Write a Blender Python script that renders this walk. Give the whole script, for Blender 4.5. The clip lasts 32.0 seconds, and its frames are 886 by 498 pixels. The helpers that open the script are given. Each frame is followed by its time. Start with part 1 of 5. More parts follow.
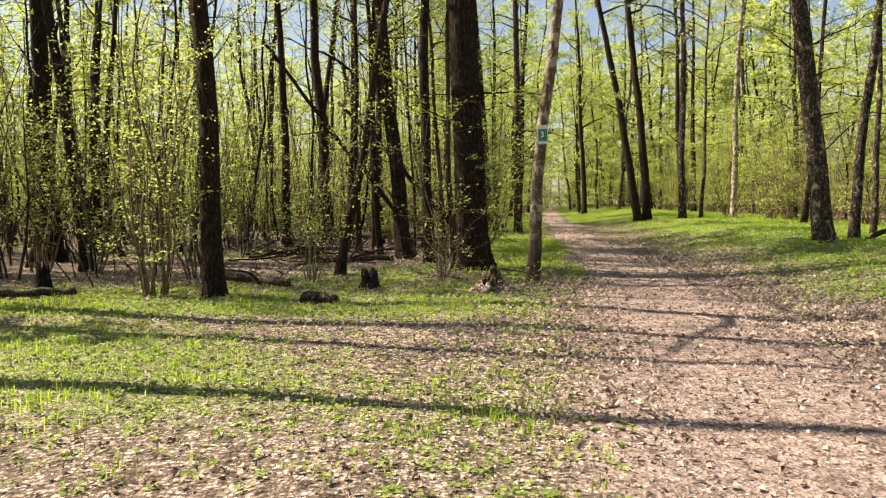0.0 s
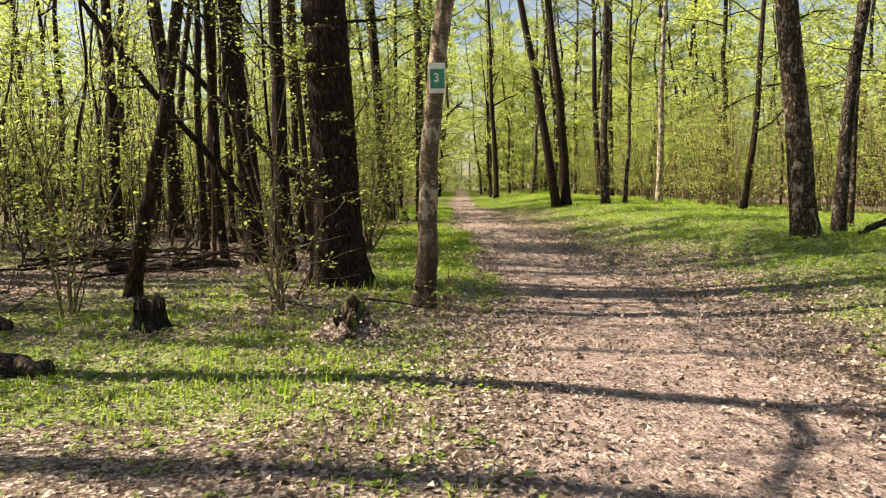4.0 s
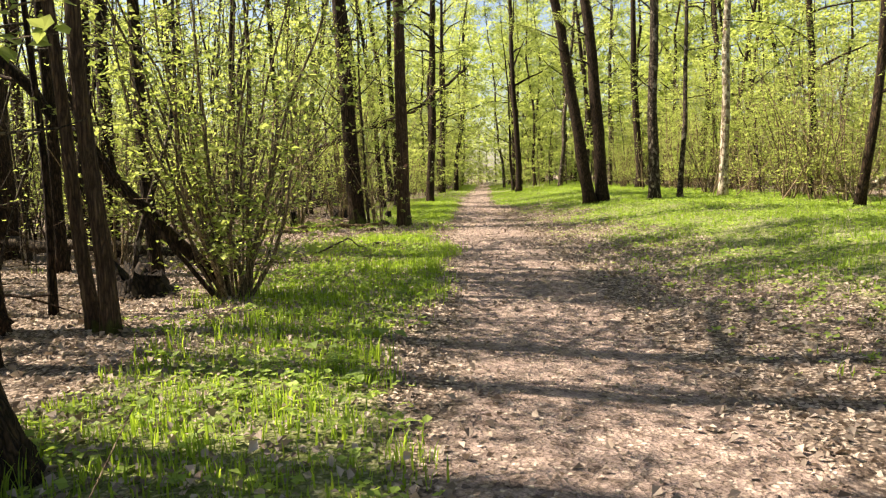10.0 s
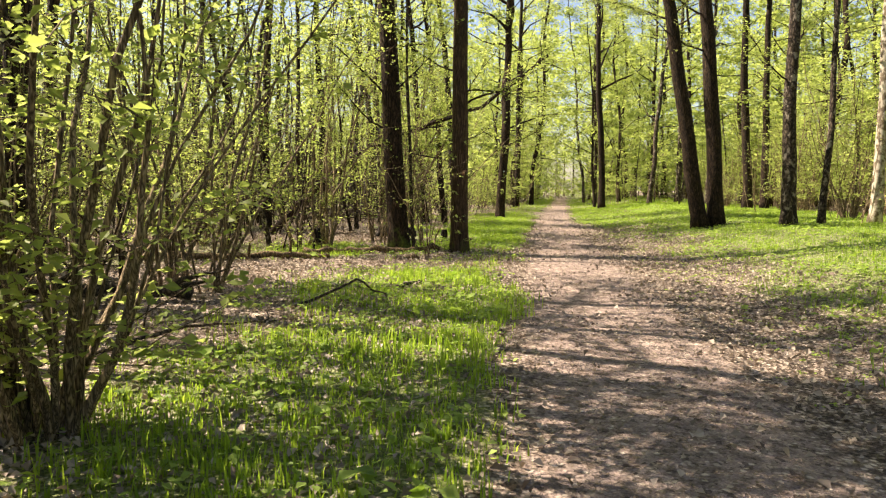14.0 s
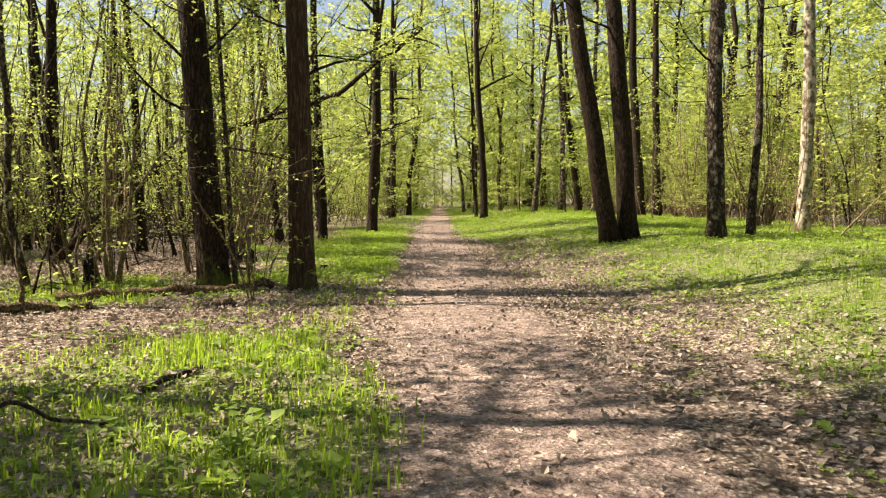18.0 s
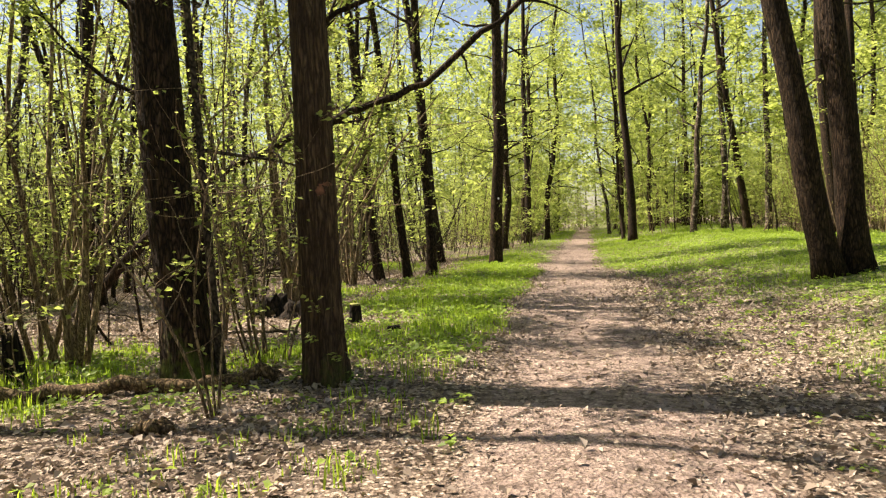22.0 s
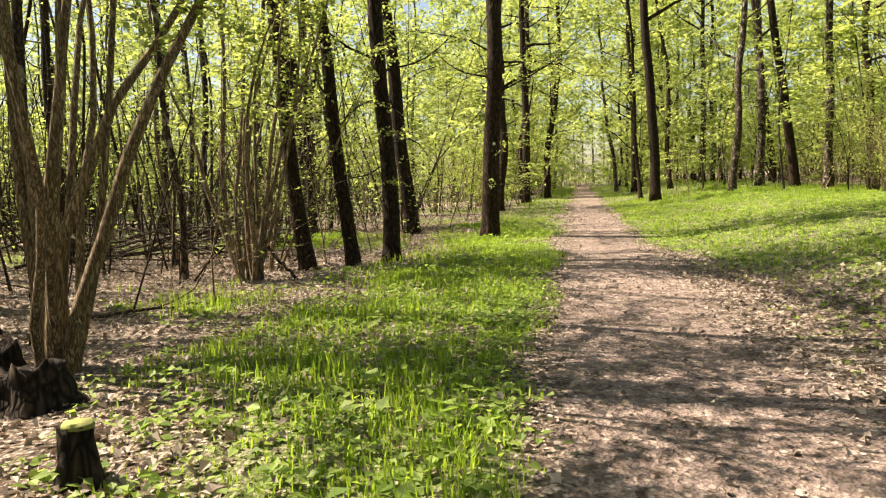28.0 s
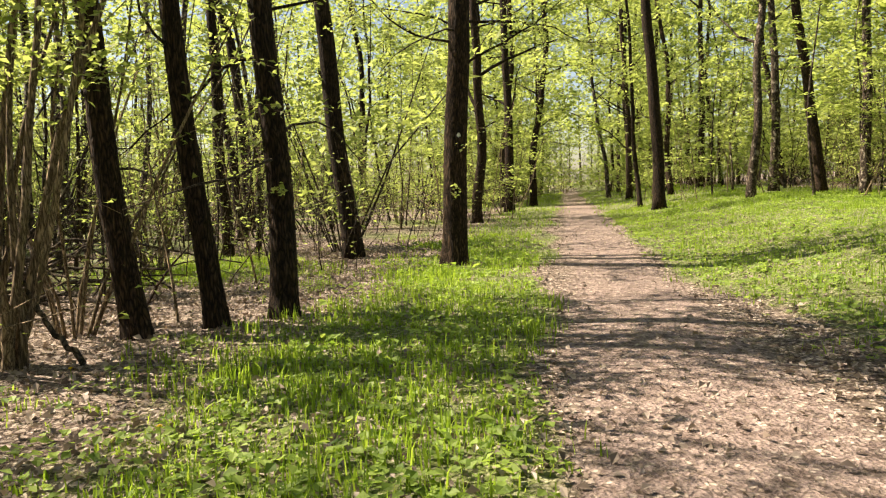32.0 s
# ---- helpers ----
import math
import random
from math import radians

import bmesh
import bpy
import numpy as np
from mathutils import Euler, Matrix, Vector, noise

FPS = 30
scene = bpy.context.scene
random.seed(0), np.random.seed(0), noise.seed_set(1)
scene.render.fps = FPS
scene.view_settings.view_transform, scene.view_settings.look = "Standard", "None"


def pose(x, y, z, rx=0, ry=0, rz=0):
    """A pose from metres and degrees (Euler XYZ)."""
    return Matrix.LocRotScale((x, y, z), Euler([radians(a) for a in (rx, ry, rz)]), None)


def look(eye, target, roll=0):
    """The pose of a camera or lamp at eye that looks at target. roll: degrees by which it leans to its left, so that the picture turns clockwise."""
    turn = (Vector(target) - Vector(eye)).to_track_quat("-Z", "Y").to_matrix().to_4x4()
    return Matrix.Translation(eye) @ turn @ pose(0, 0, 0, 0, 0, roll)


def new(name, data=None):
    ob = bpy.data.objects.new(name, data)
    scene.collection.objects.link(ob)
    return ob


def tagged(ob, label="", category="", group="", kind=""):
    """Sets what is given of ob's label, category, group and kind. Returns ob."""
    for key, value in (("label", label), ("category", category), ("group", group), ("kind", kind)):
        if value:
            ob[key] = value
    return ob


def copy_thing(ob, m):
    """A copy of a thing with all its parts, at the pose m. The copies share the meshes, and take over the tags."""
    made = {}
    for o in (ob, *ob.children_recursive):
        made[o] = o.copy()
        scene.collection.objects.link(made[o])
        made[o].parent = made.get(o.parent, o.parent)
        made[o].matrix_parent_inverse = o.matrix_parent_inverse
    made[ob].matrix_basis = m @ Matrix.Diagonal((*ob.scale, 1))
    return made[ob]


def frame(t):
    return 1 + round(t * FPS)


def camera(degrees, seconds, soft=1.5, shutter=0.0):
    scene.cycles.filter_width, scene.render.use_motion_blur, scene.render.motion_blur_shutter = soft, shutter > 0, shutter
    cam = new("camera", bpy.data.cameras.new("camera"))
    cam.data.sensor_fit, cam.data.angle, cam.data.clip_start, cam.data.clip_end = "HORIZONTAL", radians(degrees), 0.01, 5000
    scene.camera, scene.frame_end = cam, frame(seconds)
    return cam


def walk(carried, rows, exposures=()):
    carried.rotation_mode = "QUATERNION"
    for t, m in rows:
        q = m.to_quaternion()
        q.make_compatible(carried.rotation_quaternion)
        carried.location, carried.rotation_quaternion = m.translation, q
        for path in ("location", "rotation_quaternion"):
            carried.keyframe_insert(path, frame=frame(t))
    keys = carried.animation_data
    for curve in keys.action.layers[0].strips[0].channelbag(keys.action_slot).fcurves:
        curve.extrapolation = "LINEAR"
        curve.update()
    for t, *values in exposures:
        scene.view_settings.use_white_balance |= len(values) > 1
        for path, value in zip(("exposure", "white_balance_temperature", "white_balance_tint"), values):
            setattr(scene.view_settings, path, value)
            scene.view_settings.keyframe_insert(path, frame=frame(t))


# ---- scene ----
cam = camera(61.8, 32.0, 1.25)
METRES, EYE, TILT, LEAN, TURN = 41.7, 1.5, 0.0, 0.0, 0.0
ROWS = [
    (0.0, 0.0, 0.0, 0.0, -0.01, -3.93, 0.11),
    (0.5, 0.0015, 0.0153, 0.0002, -1.48, -3.88, 0.57),
    (1.0, 0.0041, 0.0314, 0.0003, -2.78, -3.5, 0.93),
    (1.5, 0.0058, 0.0472, 0.0007, -4.58, -3.53, 0.73),
    (2.0, 0.0098, 0.0632, 0.0007, -6.23, -3.85, 0.42),
    (2.5, 0.0126, 0.08, 0.0002, -6.67, -4.57, -0.05),
    (3.0, 0.0169, 0.0967, -0.0, -6.65, -5.07, -0.21),
    (3.5, 0.0193, 0.1129, -0.0003, -6.76, -5.4, -0.08),
    (5.5, 0.0347, 0.1795, -0.0025, -6.74, -3.98, 0.46),
    (6.0, 0.0377, 0.1952, -0.0023, -7.69, -4.02, 0.55),
    (6.5, 0.0411, 0.2113, -0.0026, -9.15, -4.22, 0.7),
    (7.0, 0.045, 0.2282, -0.0024, -11.06, -4.61, 0.52),
    (7.5, 0.0495, 0.2427, -0.0022, -10.95, -4.45, 0.75),
    (8.0, 0.0543, 0.259, -0.002, -10.54, -4.5, 0.71),
    (8.5, 0.0605, 0.274, -0.0023, -10.09, -4.91, 0.87),
    (9.0, 0.0644, 0.2892, -0.0028, -8.65, -5.51, 0.68),
    (9.5, 0.0696, 0.3042, -0.0033, -6.76, -5.68, 0.62),
    (10.0, 0.0728, 0.3196, -0.004, -4.51, -5.68, 0.71),
    (10.5, 0.0776, 0.3354, -0.0037, -1.64, -5.74, 0.51),
    (11.0, 0.081, 0.3516, -0.0043, 1.22, -5.07, 0.63),
    (11.5, 0.0838, 0.3673, -0.0041, 2.31, -4.23, 0.38),
    (12.0, 0.0853, 0.3837, -0.0047, 2.99, -3.64, 0.1),
    (12.5, 0.0855, 0.3998, -0.0046, 2.41, -3.57, -0.39),
    (13.0, 0.086, 0.4149, -0.0044, 1.61, -3.86, -0.79),
    (13.5, 0.0859, 0.4317, -0.0047, 1.36, -4.82, -0.86),
    (15.5, 0.0883, 0.4893, -0.0037, 0.26, -3.6, 0.05),
    (16.0, 0.0913, 0.5044, -0.0039, -1.76, -2.67, -0.01),
    (16.5, 0.0926, 0.5194, -0.0048, -4.57, -2.64, -0.37),
    (17.0, 0.0961, 0.5348, -0.0053, -6.72, -3.24, -0.25),
    (17.5, 0.0975, 0.5496, -0.0055, -7.14, -3.75, -0.16),
    (18.0, 0.0997, 0.565, -0.0052, -8.04, -3.96, -0.11),
    (18.5, 0.1025, 0.5795, -0.005, -8.96, -3.44, 0.42),
    (19.0, 0.1054, 0.5953, -0.0046, -8.76, -3.03, 0.78),
    (19.5, 0.1096, 0.6088, -0.0043, -7.12, -2.57, 0.58),
    (20.0, 0.1127, 0.624, -0.0047, -3.68, -2.44, 0.71),
    (20.5, 0.1167, 0.6392, -0.0047, 0.46, -2.58, 1.26),
    (21.0, 0.1181, 0.6546, -0.0051, 2.48, -2.37, 1.51),
    (21.5, 0.1208, 0.67, -0.0048, 2.84, -2.26, 1.68),
    (22.0, 0.1222, 0.6843, -0.0051, 3.07, -1.98, 1.83),
    (22.5, 0.1234, 0.6994, -0.0047, 3.66, -2.44, 1.98),
    (23.0, 0.1243, 0.7139, -0.0048, 4.66, -2.83, 1.97),
    (23.5, 0.1237, 0.7288, -0.0043, 5.06, -3.46, 1.89),
    (24.0, 0.124, 0.7441, -0.0045, 4.49, -3.56, 1.91),
    (24.5, 0.1224, 0.7589, -0.0043, 3.76, -3.54, 1.62),
    (25.0, 0.123, 0.7744, -0.0043, 3.19, -3.64, 1.7),
    (25.5, 0.1223, 0.7889, -0.0045, 3.03, -4.53, 1.47),
    (27.5, 0.1235, 0.8473, -0.0057, 2.55, -5.76, 1.76),
    (28.0, 0.1233, 0.8628, -0.0055, 2.35, -5.38, 1.79),
    (28.5, 0.1245, 0.8768, -0.0048, 1.61, -5.08, 1.98),
    (29.0, 0.1247, 0.893, -0.0044, 0.23, -4.97, 1.9),
    (29.5, 0.1278, 0.9072, -0.0043, -0.91, -4.49, 2.23),
    (30.0, 0.1289, 0.9229, -0.0047, -0.65, -4.57, 2.57),
    (30.5, 0.1314, 0.9378, -0.0051, 0.89, -4.62, 2.47),
    (31.0, 0.132, 0.953, -0.0059, 2.15, -4.51, 2.2),
    (31.5, 0.1337, 0.969, -0.0062, 1.99, -4.8, 1.97),
    (32.0, 0.1353, 0.9849, -0.0062, 1.28, -4.95, 2.06),
]
walk(cam, [(t, pose(0, 0, EYE, TILT, LEAN, TURN) @ pose(METRES * x, METRES * y, METRES * z, 90 + pitch, roll, yaw)) for t, x, y, z, yaw, pitch, roll in ROWS],
     exposures=[(0.0, 1.45, 7500, 15), (4.0, 1.45, 7500, 15), (8.0, 1.68, 7500, 15), (13.0, 1.74, 7500, 15), (18.0, 1.5, 7500, 15), (29.0, 1.62, 7500, 15), (32.0, 1.5, 7500, 15)])

# ---- light ----
SUN_EL, SUN_AZ = 50.0, 163.0   # azimuth: direction towards the sun, degrees from +x towards +y
world = bpy.data.worlds.new("world")
scene.world = world
world.use_nodes = True
wn = world.node_tree
sky = wn.nodes.new("ShaderNodeTexSky")
sky.sky_type = "NISHITA"
sky.sun_disc = False
sky.sun_elevation = radians(SUN_EL)
sky.sun_rotation = radians(90 - SUN_AZ)
sky.air_density, sky.dust_density = 1.0, 1.0
wn.nodes["Background"].inputs["Strength"].default_value = 0.06
wn.links.new(sky.outputs["Color"], wn.nodes["Background"].inputs["Color"])
sun_data = bpy.data.lights.new("sun", "SUN")
sun_data.energy, sun_data.angle, sun_data.color = 5.0, radians(0.5), (1.0, 0.93, 0.81)
sun = new("sun", sun_data)
ca, sa, ce, se = math.cos(radians(SUN_AZ)), math.sin(radians(SUN_AZ)), math.cos(radians(SUN_EL)), math.sin(radians(SUN_EL))
sun.matrix_world = look((ca * ce * 60, sa * ce * 60, se * 60), (0, 0, 0))


# ---- materials ----
def shader(name):
    m = bpy.data.materials.new(name)
    m.use_nodes = True
    nt = m.node_tree
    return m, nt, nt.nodes["Principled BSDF"], nt.nodes["Material Output"]


def node(nt, kind, **kw):
    n = nt.nodes.new(kind)
    for k, v in kw.items():
        n.inputs[k.replace("_", " ")].default_value = v
    return n


def coords(nt, scale):
    tc = nt.nodes.new("ShaderNodeTexCoord")
    mp = nt.nodes.new("ShaderNodeMapping")
    mp.inputs["Scale"].default_value = scale
    nt.links.new(tc.outputs["Object"], mp.inputs["Vector"])
    return mp.outputs["Vector"]


def noise_tex(nt, vec, scale, detail=5.0, rough=0.6):
    n = node(nt, "ShaderNodeTexNoise", Scale=scale, Detail=detail, Roughness=rough)
    nt.links.new(vec, n.inputs["Vector"])
    return n.outputs["Fac"]


def ramp(nt, fac, stops):
    r = nt.nodes.new("ShaderNodeValToRGB")
    e = r.color_ramp.elements
    while len(e) < len(stops):
        e.new(0.5)
    for el, (p, c) in zip(e, stops):
        el.position, el.color = p, (*c, 1.0)
    nt.links.new(fac, r.inputs["Fac"])
    return r.outputs["Color"]


def mix(nt, fac, a, b, mode="MIX"):
    n = nt.nodes.new("ShaderNodeMix")
    n.data_type, n.blend_type = "RGBA", mode
    for sock, val in ((n.inputs[0], fac), (n.inputs[6], a), (n.inputs[7], b)):
        if isinstance(val, (int, float)):
            sock.default_value = val
        elif isinstance(val, tuple):
            sock.default_value = (*val, 1.0)
        else:
            nt.links.new(val, sock)
    return n.outputs[2]


def calc(nt, op, a, b=0.0, clamp=False):
    n = nt.nodes.new("ShaderNodeMath")
    n.operation, n.use_clamp = op, clamp
    for sock, val in ((n.inputs[0], a), (n.inputs[1], b)):
        if isinstance(val, (int, float)):
            sock.default_value = val
        else:
            nt.links.new(val, sock)
    return n.outputs[0]


def bumped(nt, bsdf, height, strength, dist):
    b = node(nt, "ShaderNodeBump", Strength=strength, Distance=dist)
    nt.links.new(height, b.inputs["Height"])
    nt.links.new(b.outputs["Normal"], bsdf.inputs["Normal"])


def bark(name, dark, mid, light, furrow=11.0, stretch=0.16, relief=0.03, moss=0.0, patch=0.0, patch_col=(0.4, 0.38, 0.32), foot=((0.06, 0.09, 0.015), (0.17, 0.22, 0.04)), cracks=1.0):
    m, nt, p, out = shader(name)
    v = coords(nt, (1, 1, stretch))
    f = noise_tex(nt, v, furrow, 6.0, 0.65)
    vo = node(nt, "ShaderNodeTexVoronoi", Scale=furrow * 1.1)
    vo.feature = "DISTANCE_TO_EDGE"
    warp = mix(nt, 0.12, v, node_color(nt, v, furrow * 0.6))
    nt.links.new(warp, vo.inputs["Vector"])
    crack = calc(nt, "MULTIPLY", vo.outputs["Distance"], 3.2, True)
    fine = noise_tex(nt, coords(nt, (1, 1, 0.5)), 55.0, 4.0)
    blot = noise_tex(nt, coords(nt, (1, 1, 0.7)), 5.5, 6.0, 0.68)
    col = ramp(nt, f, [(0.25, dark), (0.52, mid), (0.8, light)])
    col = mix(nt, calc(nt, "MULTIPLY", calc(nt, "SUBTRACT", 1.0, crack), cracks), col, tuple(c * 0.35 for c in dark))
    col = mix(nt, 0.5, col, ramp(nt, fine, [(0.3, (0.55, 0.55, 0.55)), (0.75, (1.25, 1.22, 1.15))]), "MULTIPLY")
    if patch:
        pm = ramp(nt, blot, [(patch, (0, 0, 0)), (patch + 0.06, (1, 1, 1))])
        col = mix(nt, calc(nt, "MULTIPLY", pm, 0.85), col, mix(nt, fine, tuple(c * 0.75 for c in patch_col), patch_col))
    if moss:
        tc = nt.nodes.new("ShaderNodeTexCoord")
        sep = nt.nodes.new("ShaderNodeSeparateXYZ")
        nt.links.new(tc.outputs["Object"], sep.inputs["Vector"])
        low = calc(nt, "SUBTRACT", moss, sep.outputs["Z"])
        g = calc(nt, "MULTIPLY", calc(nt, "ADD", low, calc(nt, "MULTIPLY", calc(nt, "SUBTRACT", blot, 0.5), 2.4)), 1.6, True)
        col = mix(nt, calc(nt, "MULTIPLY", g, 0.93), col, mix(nt, fine, *foot))
    oi = nt.nodes.new("ShaderNodeObjectInfo")
    tone = ramp(nt, oi.outputs["Random"], [(0.0, (0.75, 0.74, 0.72)), (1.0, (1.2, 1.17, 1.1))])
    col = mix(nt, 1.0, col, tone, "MULTIPLY")
    nt.links.new(col, p.inputs["Base Color"])
    p.inputs["Roughness"].default_value = 0.9
    p.inputs["Specular IOR Level"].default_value = 0.2
    h = calc(nt, "ADD", calc(nt, "MULTIPLY", f, 0.6), calc(nt, "ADD", calc(nt, "MULTIPLY", crack, 0.7 * cracks), calc(nt, "MULTIPLY", fine, 0.15)))
    bumped(nt, p, h, 0.9, relief)
    return m


def node_color(nt, vec, scale):
    n = node(nt, "ShaderNodeTexNoise", Scale=scale, Detail=2.0)
    nt.links.new(vec, n.inputs["Vector"])
    return n.outputs["Color"]


def leafy(name, dark, light, through_dark, through_light, clear=0.5, gloss=0.06):
    """Thin leaf: reflects and lets light through; each leaf has its own tone."""
    m, nt, p, out = shader(name)
    geo = nt.nodes.new("ShaderNodeNewGeometry")
    oi = nt.nodes.new("ShaderNodeObjectInfo")
    r = calc(nt, "ADD", calc(nt, "MULTIPLY", geo.outputs["Random Per Island"], 0.75), calc(nt, "MULTIPLY", oi.outputs["Random"], 0.25))
    nt.links.new(ramp(nt, r, [(0.0, dark), (1.0, light)]), p.inputs["Base Color"])
    p.inputs["Roughness"].default_value = 0.55
    p.inputs["Specular IOR Level"].default_value = gloss * 5
    tr = nt.nodes.new("ShaderNodeBsdfTranslucent")
    nt.links.new(ramp(nt, r, [(0.0, through_dark), (1.0, through_light)]), tr.inputs["Color"])
    mx = nt.nodes.new("ShaderNodeMixShader")
    mx.inputs[0].default_value = clear
    nt.links.new(p.outputs[0], mx.inputs[1])
    nt.links.new(tr.outputs[0], mx.inputs[2])
    nt.links.new(mx.outputs[0], out.inputs["Surface"])
    return m


BARK_DARK = bark("bark_dark", (0.022, 0.0135, 0.0085), (0.068, 0.043, 0.027), (0.16, 0.112, 0.074), furrow=24.0, stretch=0.2, relief=0.02)
BARK_MOSSY = bark("bark_mossy", (0.022, 0.0135, 0.0085), (0.068, 0.043, 0.027), (0.16, 0.112, 0.074), furrow=24.0, stretch=0.2, relief=0.02, moss=0.4)
BARK_PALE = bark("bark_pale", (0.07, 0.05, 0.035), (0.2, 0.155, 0.115), (0.38, 0.33, 0.26), furrow=13.0, stretch=0.5, relief=0.012, cracks=0.3, patch=0.47, patch_col=(0.55, 0.51, 0.43))
BARK_SIGN = bark("bark_waymark", (0.045, 0.031, 0.02), (0.14, 0.104, 0.072), (0.3, 0.245, 0.18), furrow=13.0, stretch=2.4, relief=0.018, cracks=0.4, patch=0.5, patch_col=(0.42, 0.365, 0.29), moss=1.1, foot=((0.012, 0.008, 0.005), (0.055, 0.038, 0.025)))
BARK_GREY = bark("bark_grey", (0.035, 0.026, 0.02), (0.12, 0.092, 0.07), (0.3, 0.25, 0.2), furrow=15.0, stretch=0.45, relief=0.03, patch=0.55, patch_col=(0.36, 0.32, 0.27))
BARK_HAZEL = bark("bark_hazel", (0.16, 0.115, 0.074), (0.38, 0.295, 0.2), (0.56, 0.46, 0.33), furrow=34.0, stretch=0.12, relief=0.004)
BARK_DEAD = bark("bark_dead", (0.05, 0.04, 0.03), (0.14, 0.11, 0.082), (0.28, 0.235, 0.18), furrow=18.0, stretch=0.6, relief=0.012)
BARK_BROWN = bark("bark_brown", (0.05, 0.031, 0.02), (0.15, 0.098, 0.064), (0.3, 0.215, 0.145), furrow=27.0, stretch=0.12, relief=0.03, moss=0.15, cracks=0.75)
LEAF = leafy("leaf_spring", (0.12, 0.17, 0.035), (0.32, 0.37, 0.11), (0.27, 0.36, 0.06), (0.62, 0.7, 0.2), 0.56)
GRASS = leafy("grass_blade", (0.05, 0.1, 0.012), (0.25, 0.37, 0.05), (0.17, 0.33, 0.02), (0.56, 0.74, 0.08), 0.5)
HERB = leafy("herb_leaf", (0.08, 0.14, 0.025), (0.32, 0.43, 0.1), (0.2, 0.36, 0.03), (0.56, 0.72, 0.12), 0.45)
DRY = leafy("dry_leaf", (0.1, 0.072, 0.056), (0.56, 0.475, 0.4), (0.1, 0.07, 0.04), (0.28, 0.2, 0.13), 0.12, 0.03)


def ground_material():
    m, nt, p, out = shader("forest_floor")
    v = coords(nt, (1, 1, 1))
    vo = node(nt, "ShaderNodeTexVoronoi", Scale=29.0)
    nt.links.new(mix(nt, 0.05, v, node_color(nt, v, 14.0)), vo.inputs["Vector"])
    sepc = nt.nodes.new("ShaderNodeSeparateColor")
    nt.links.new(vo.outputs["Color"], sepc.inputs["Color"])
    bits = ramp(nt, sepc.outputs["Red"], [(0.0, (0.05, 0.037, 0.03)), (0.35, (0.23, 0.178, 0.146)), (0.7, (0.48, 0.395, 0.333)), (1.0, (0.64, 0.56, 0.48))])
    gap = ramp(nt, vo.outputs["Distance"], [(0.3, (1.15, 1.15, 1.15)), (0.62, (0.36, 0.34, 0.33))])
    bits = mix(nt, 1.0, bits, gap, "MULTIPLY")
    fine = noise_tex(nt, v, 60.0, 5.0)
    mid = noise_tex(nt, v, 5.0, 5.0)
    big = noise_tex(nt, v, 0.7, 4.0)
    soil = ramp(nt, fine, [(0.3, (0.17, 0.128, 0.114)), (0.66, (0.4, 0.325, 0.295))])
    clump = noise_tex(nt, v, 8.5, 4.0, 0.62)
    tread = ramp(nt, clump, [(0.34, (0.42, 0.38, 0.36)), (0.5, (0.95, 0.94, 0.93)), (0.68, (1.45, 1.43, 1.41))])
    soil = mix(nt, 0.6, soil, ramp(nt, mid, [(0.3, (0.68, 0.63, 0.6)), (0.7, (1.2, 1.16, 1.12))]), "MULTIPLY")
    soil = mix(nt, ramp(nt, sepc.outputs["Green"], [(0.62, (0, 0, 0)), (0.74, (0.75, 0.75, 0.75))]), soil, bits)
    litter = mix(nt, 0.22, bits, ramp(nt, fine, [(0.35, (0.05, 0.036, 0.027)), (0.68, (0.4, 0.32, 0.25))]))
    soil = mix(nt, 0.75, soil, tread, "MULTIPLY")
    litter = mix(nt, 1.0, litter, tread, "MULTIPLY")
    green = mix(nt, 0.3, ramp(nt, fine, [(0.3, (0.05, 0.085, 0.014)), (0.7, (0.2, 0.29, 0.05))]), bits, "MIX")
    at_p = nt.nodes.new("ShaderNodeAttribute")
    at_p.attribute_name = "trodden"
    at_g = nt.nodes.new("ShaderNodeAttribute")
    at_g.attribute_name = "turf"
    wob = calc(nt, "MULTIPLY", calc(nt, "SUBTRACT", calc(nt, "ADD", calc(nt, "MULTIPLY", mid, 0.7), calc(nt, "MULTIPLY", big, 0.3)), 0.5), 2.2)
    fp = calc(nt, "ADD", calc(nt, "MULTIPLY", calc(nt, "SUBTRACT", at_p.outputs["Fac"], 0.5), 2.0), wob, False)
    fp = calc(nt, "ADD", calc(nt, "MULTIPLY", fp, 1.2), 0.5, True)
    fg = calc(nt, "ADD", calc(nt, "MULTIPLY", calc(nt, "SUBTRACT", at_g.outputs["Fac"], 0.5), 2.0), wob, False)
    fg = calc(nt, "ADD", calc(nt, "MULTIPLY", fg, 1.2), 0.5, True)
    col = mix(nt, fp, litter, soil)
    col = mix(nt, calc(nt, "MULTIPLY", fg, 0.85), col, green)
    nt.links.new(col, p.inputs["Base Color"])
    p.inputs["Roughness"].default_value = 0.95
    p.inputs["Specular IOR Level"].default_value = 0.15
    h = calc(nt, "ADD", calc(nt, "MULTIPLY", vo.outputs["Distance"], 0.5), calc(nt, "MULTIPLY", fine, 0.5))
    bumped(nt, p, h, 1.0, 0.05)
    return m


FLOOR = ground_material()


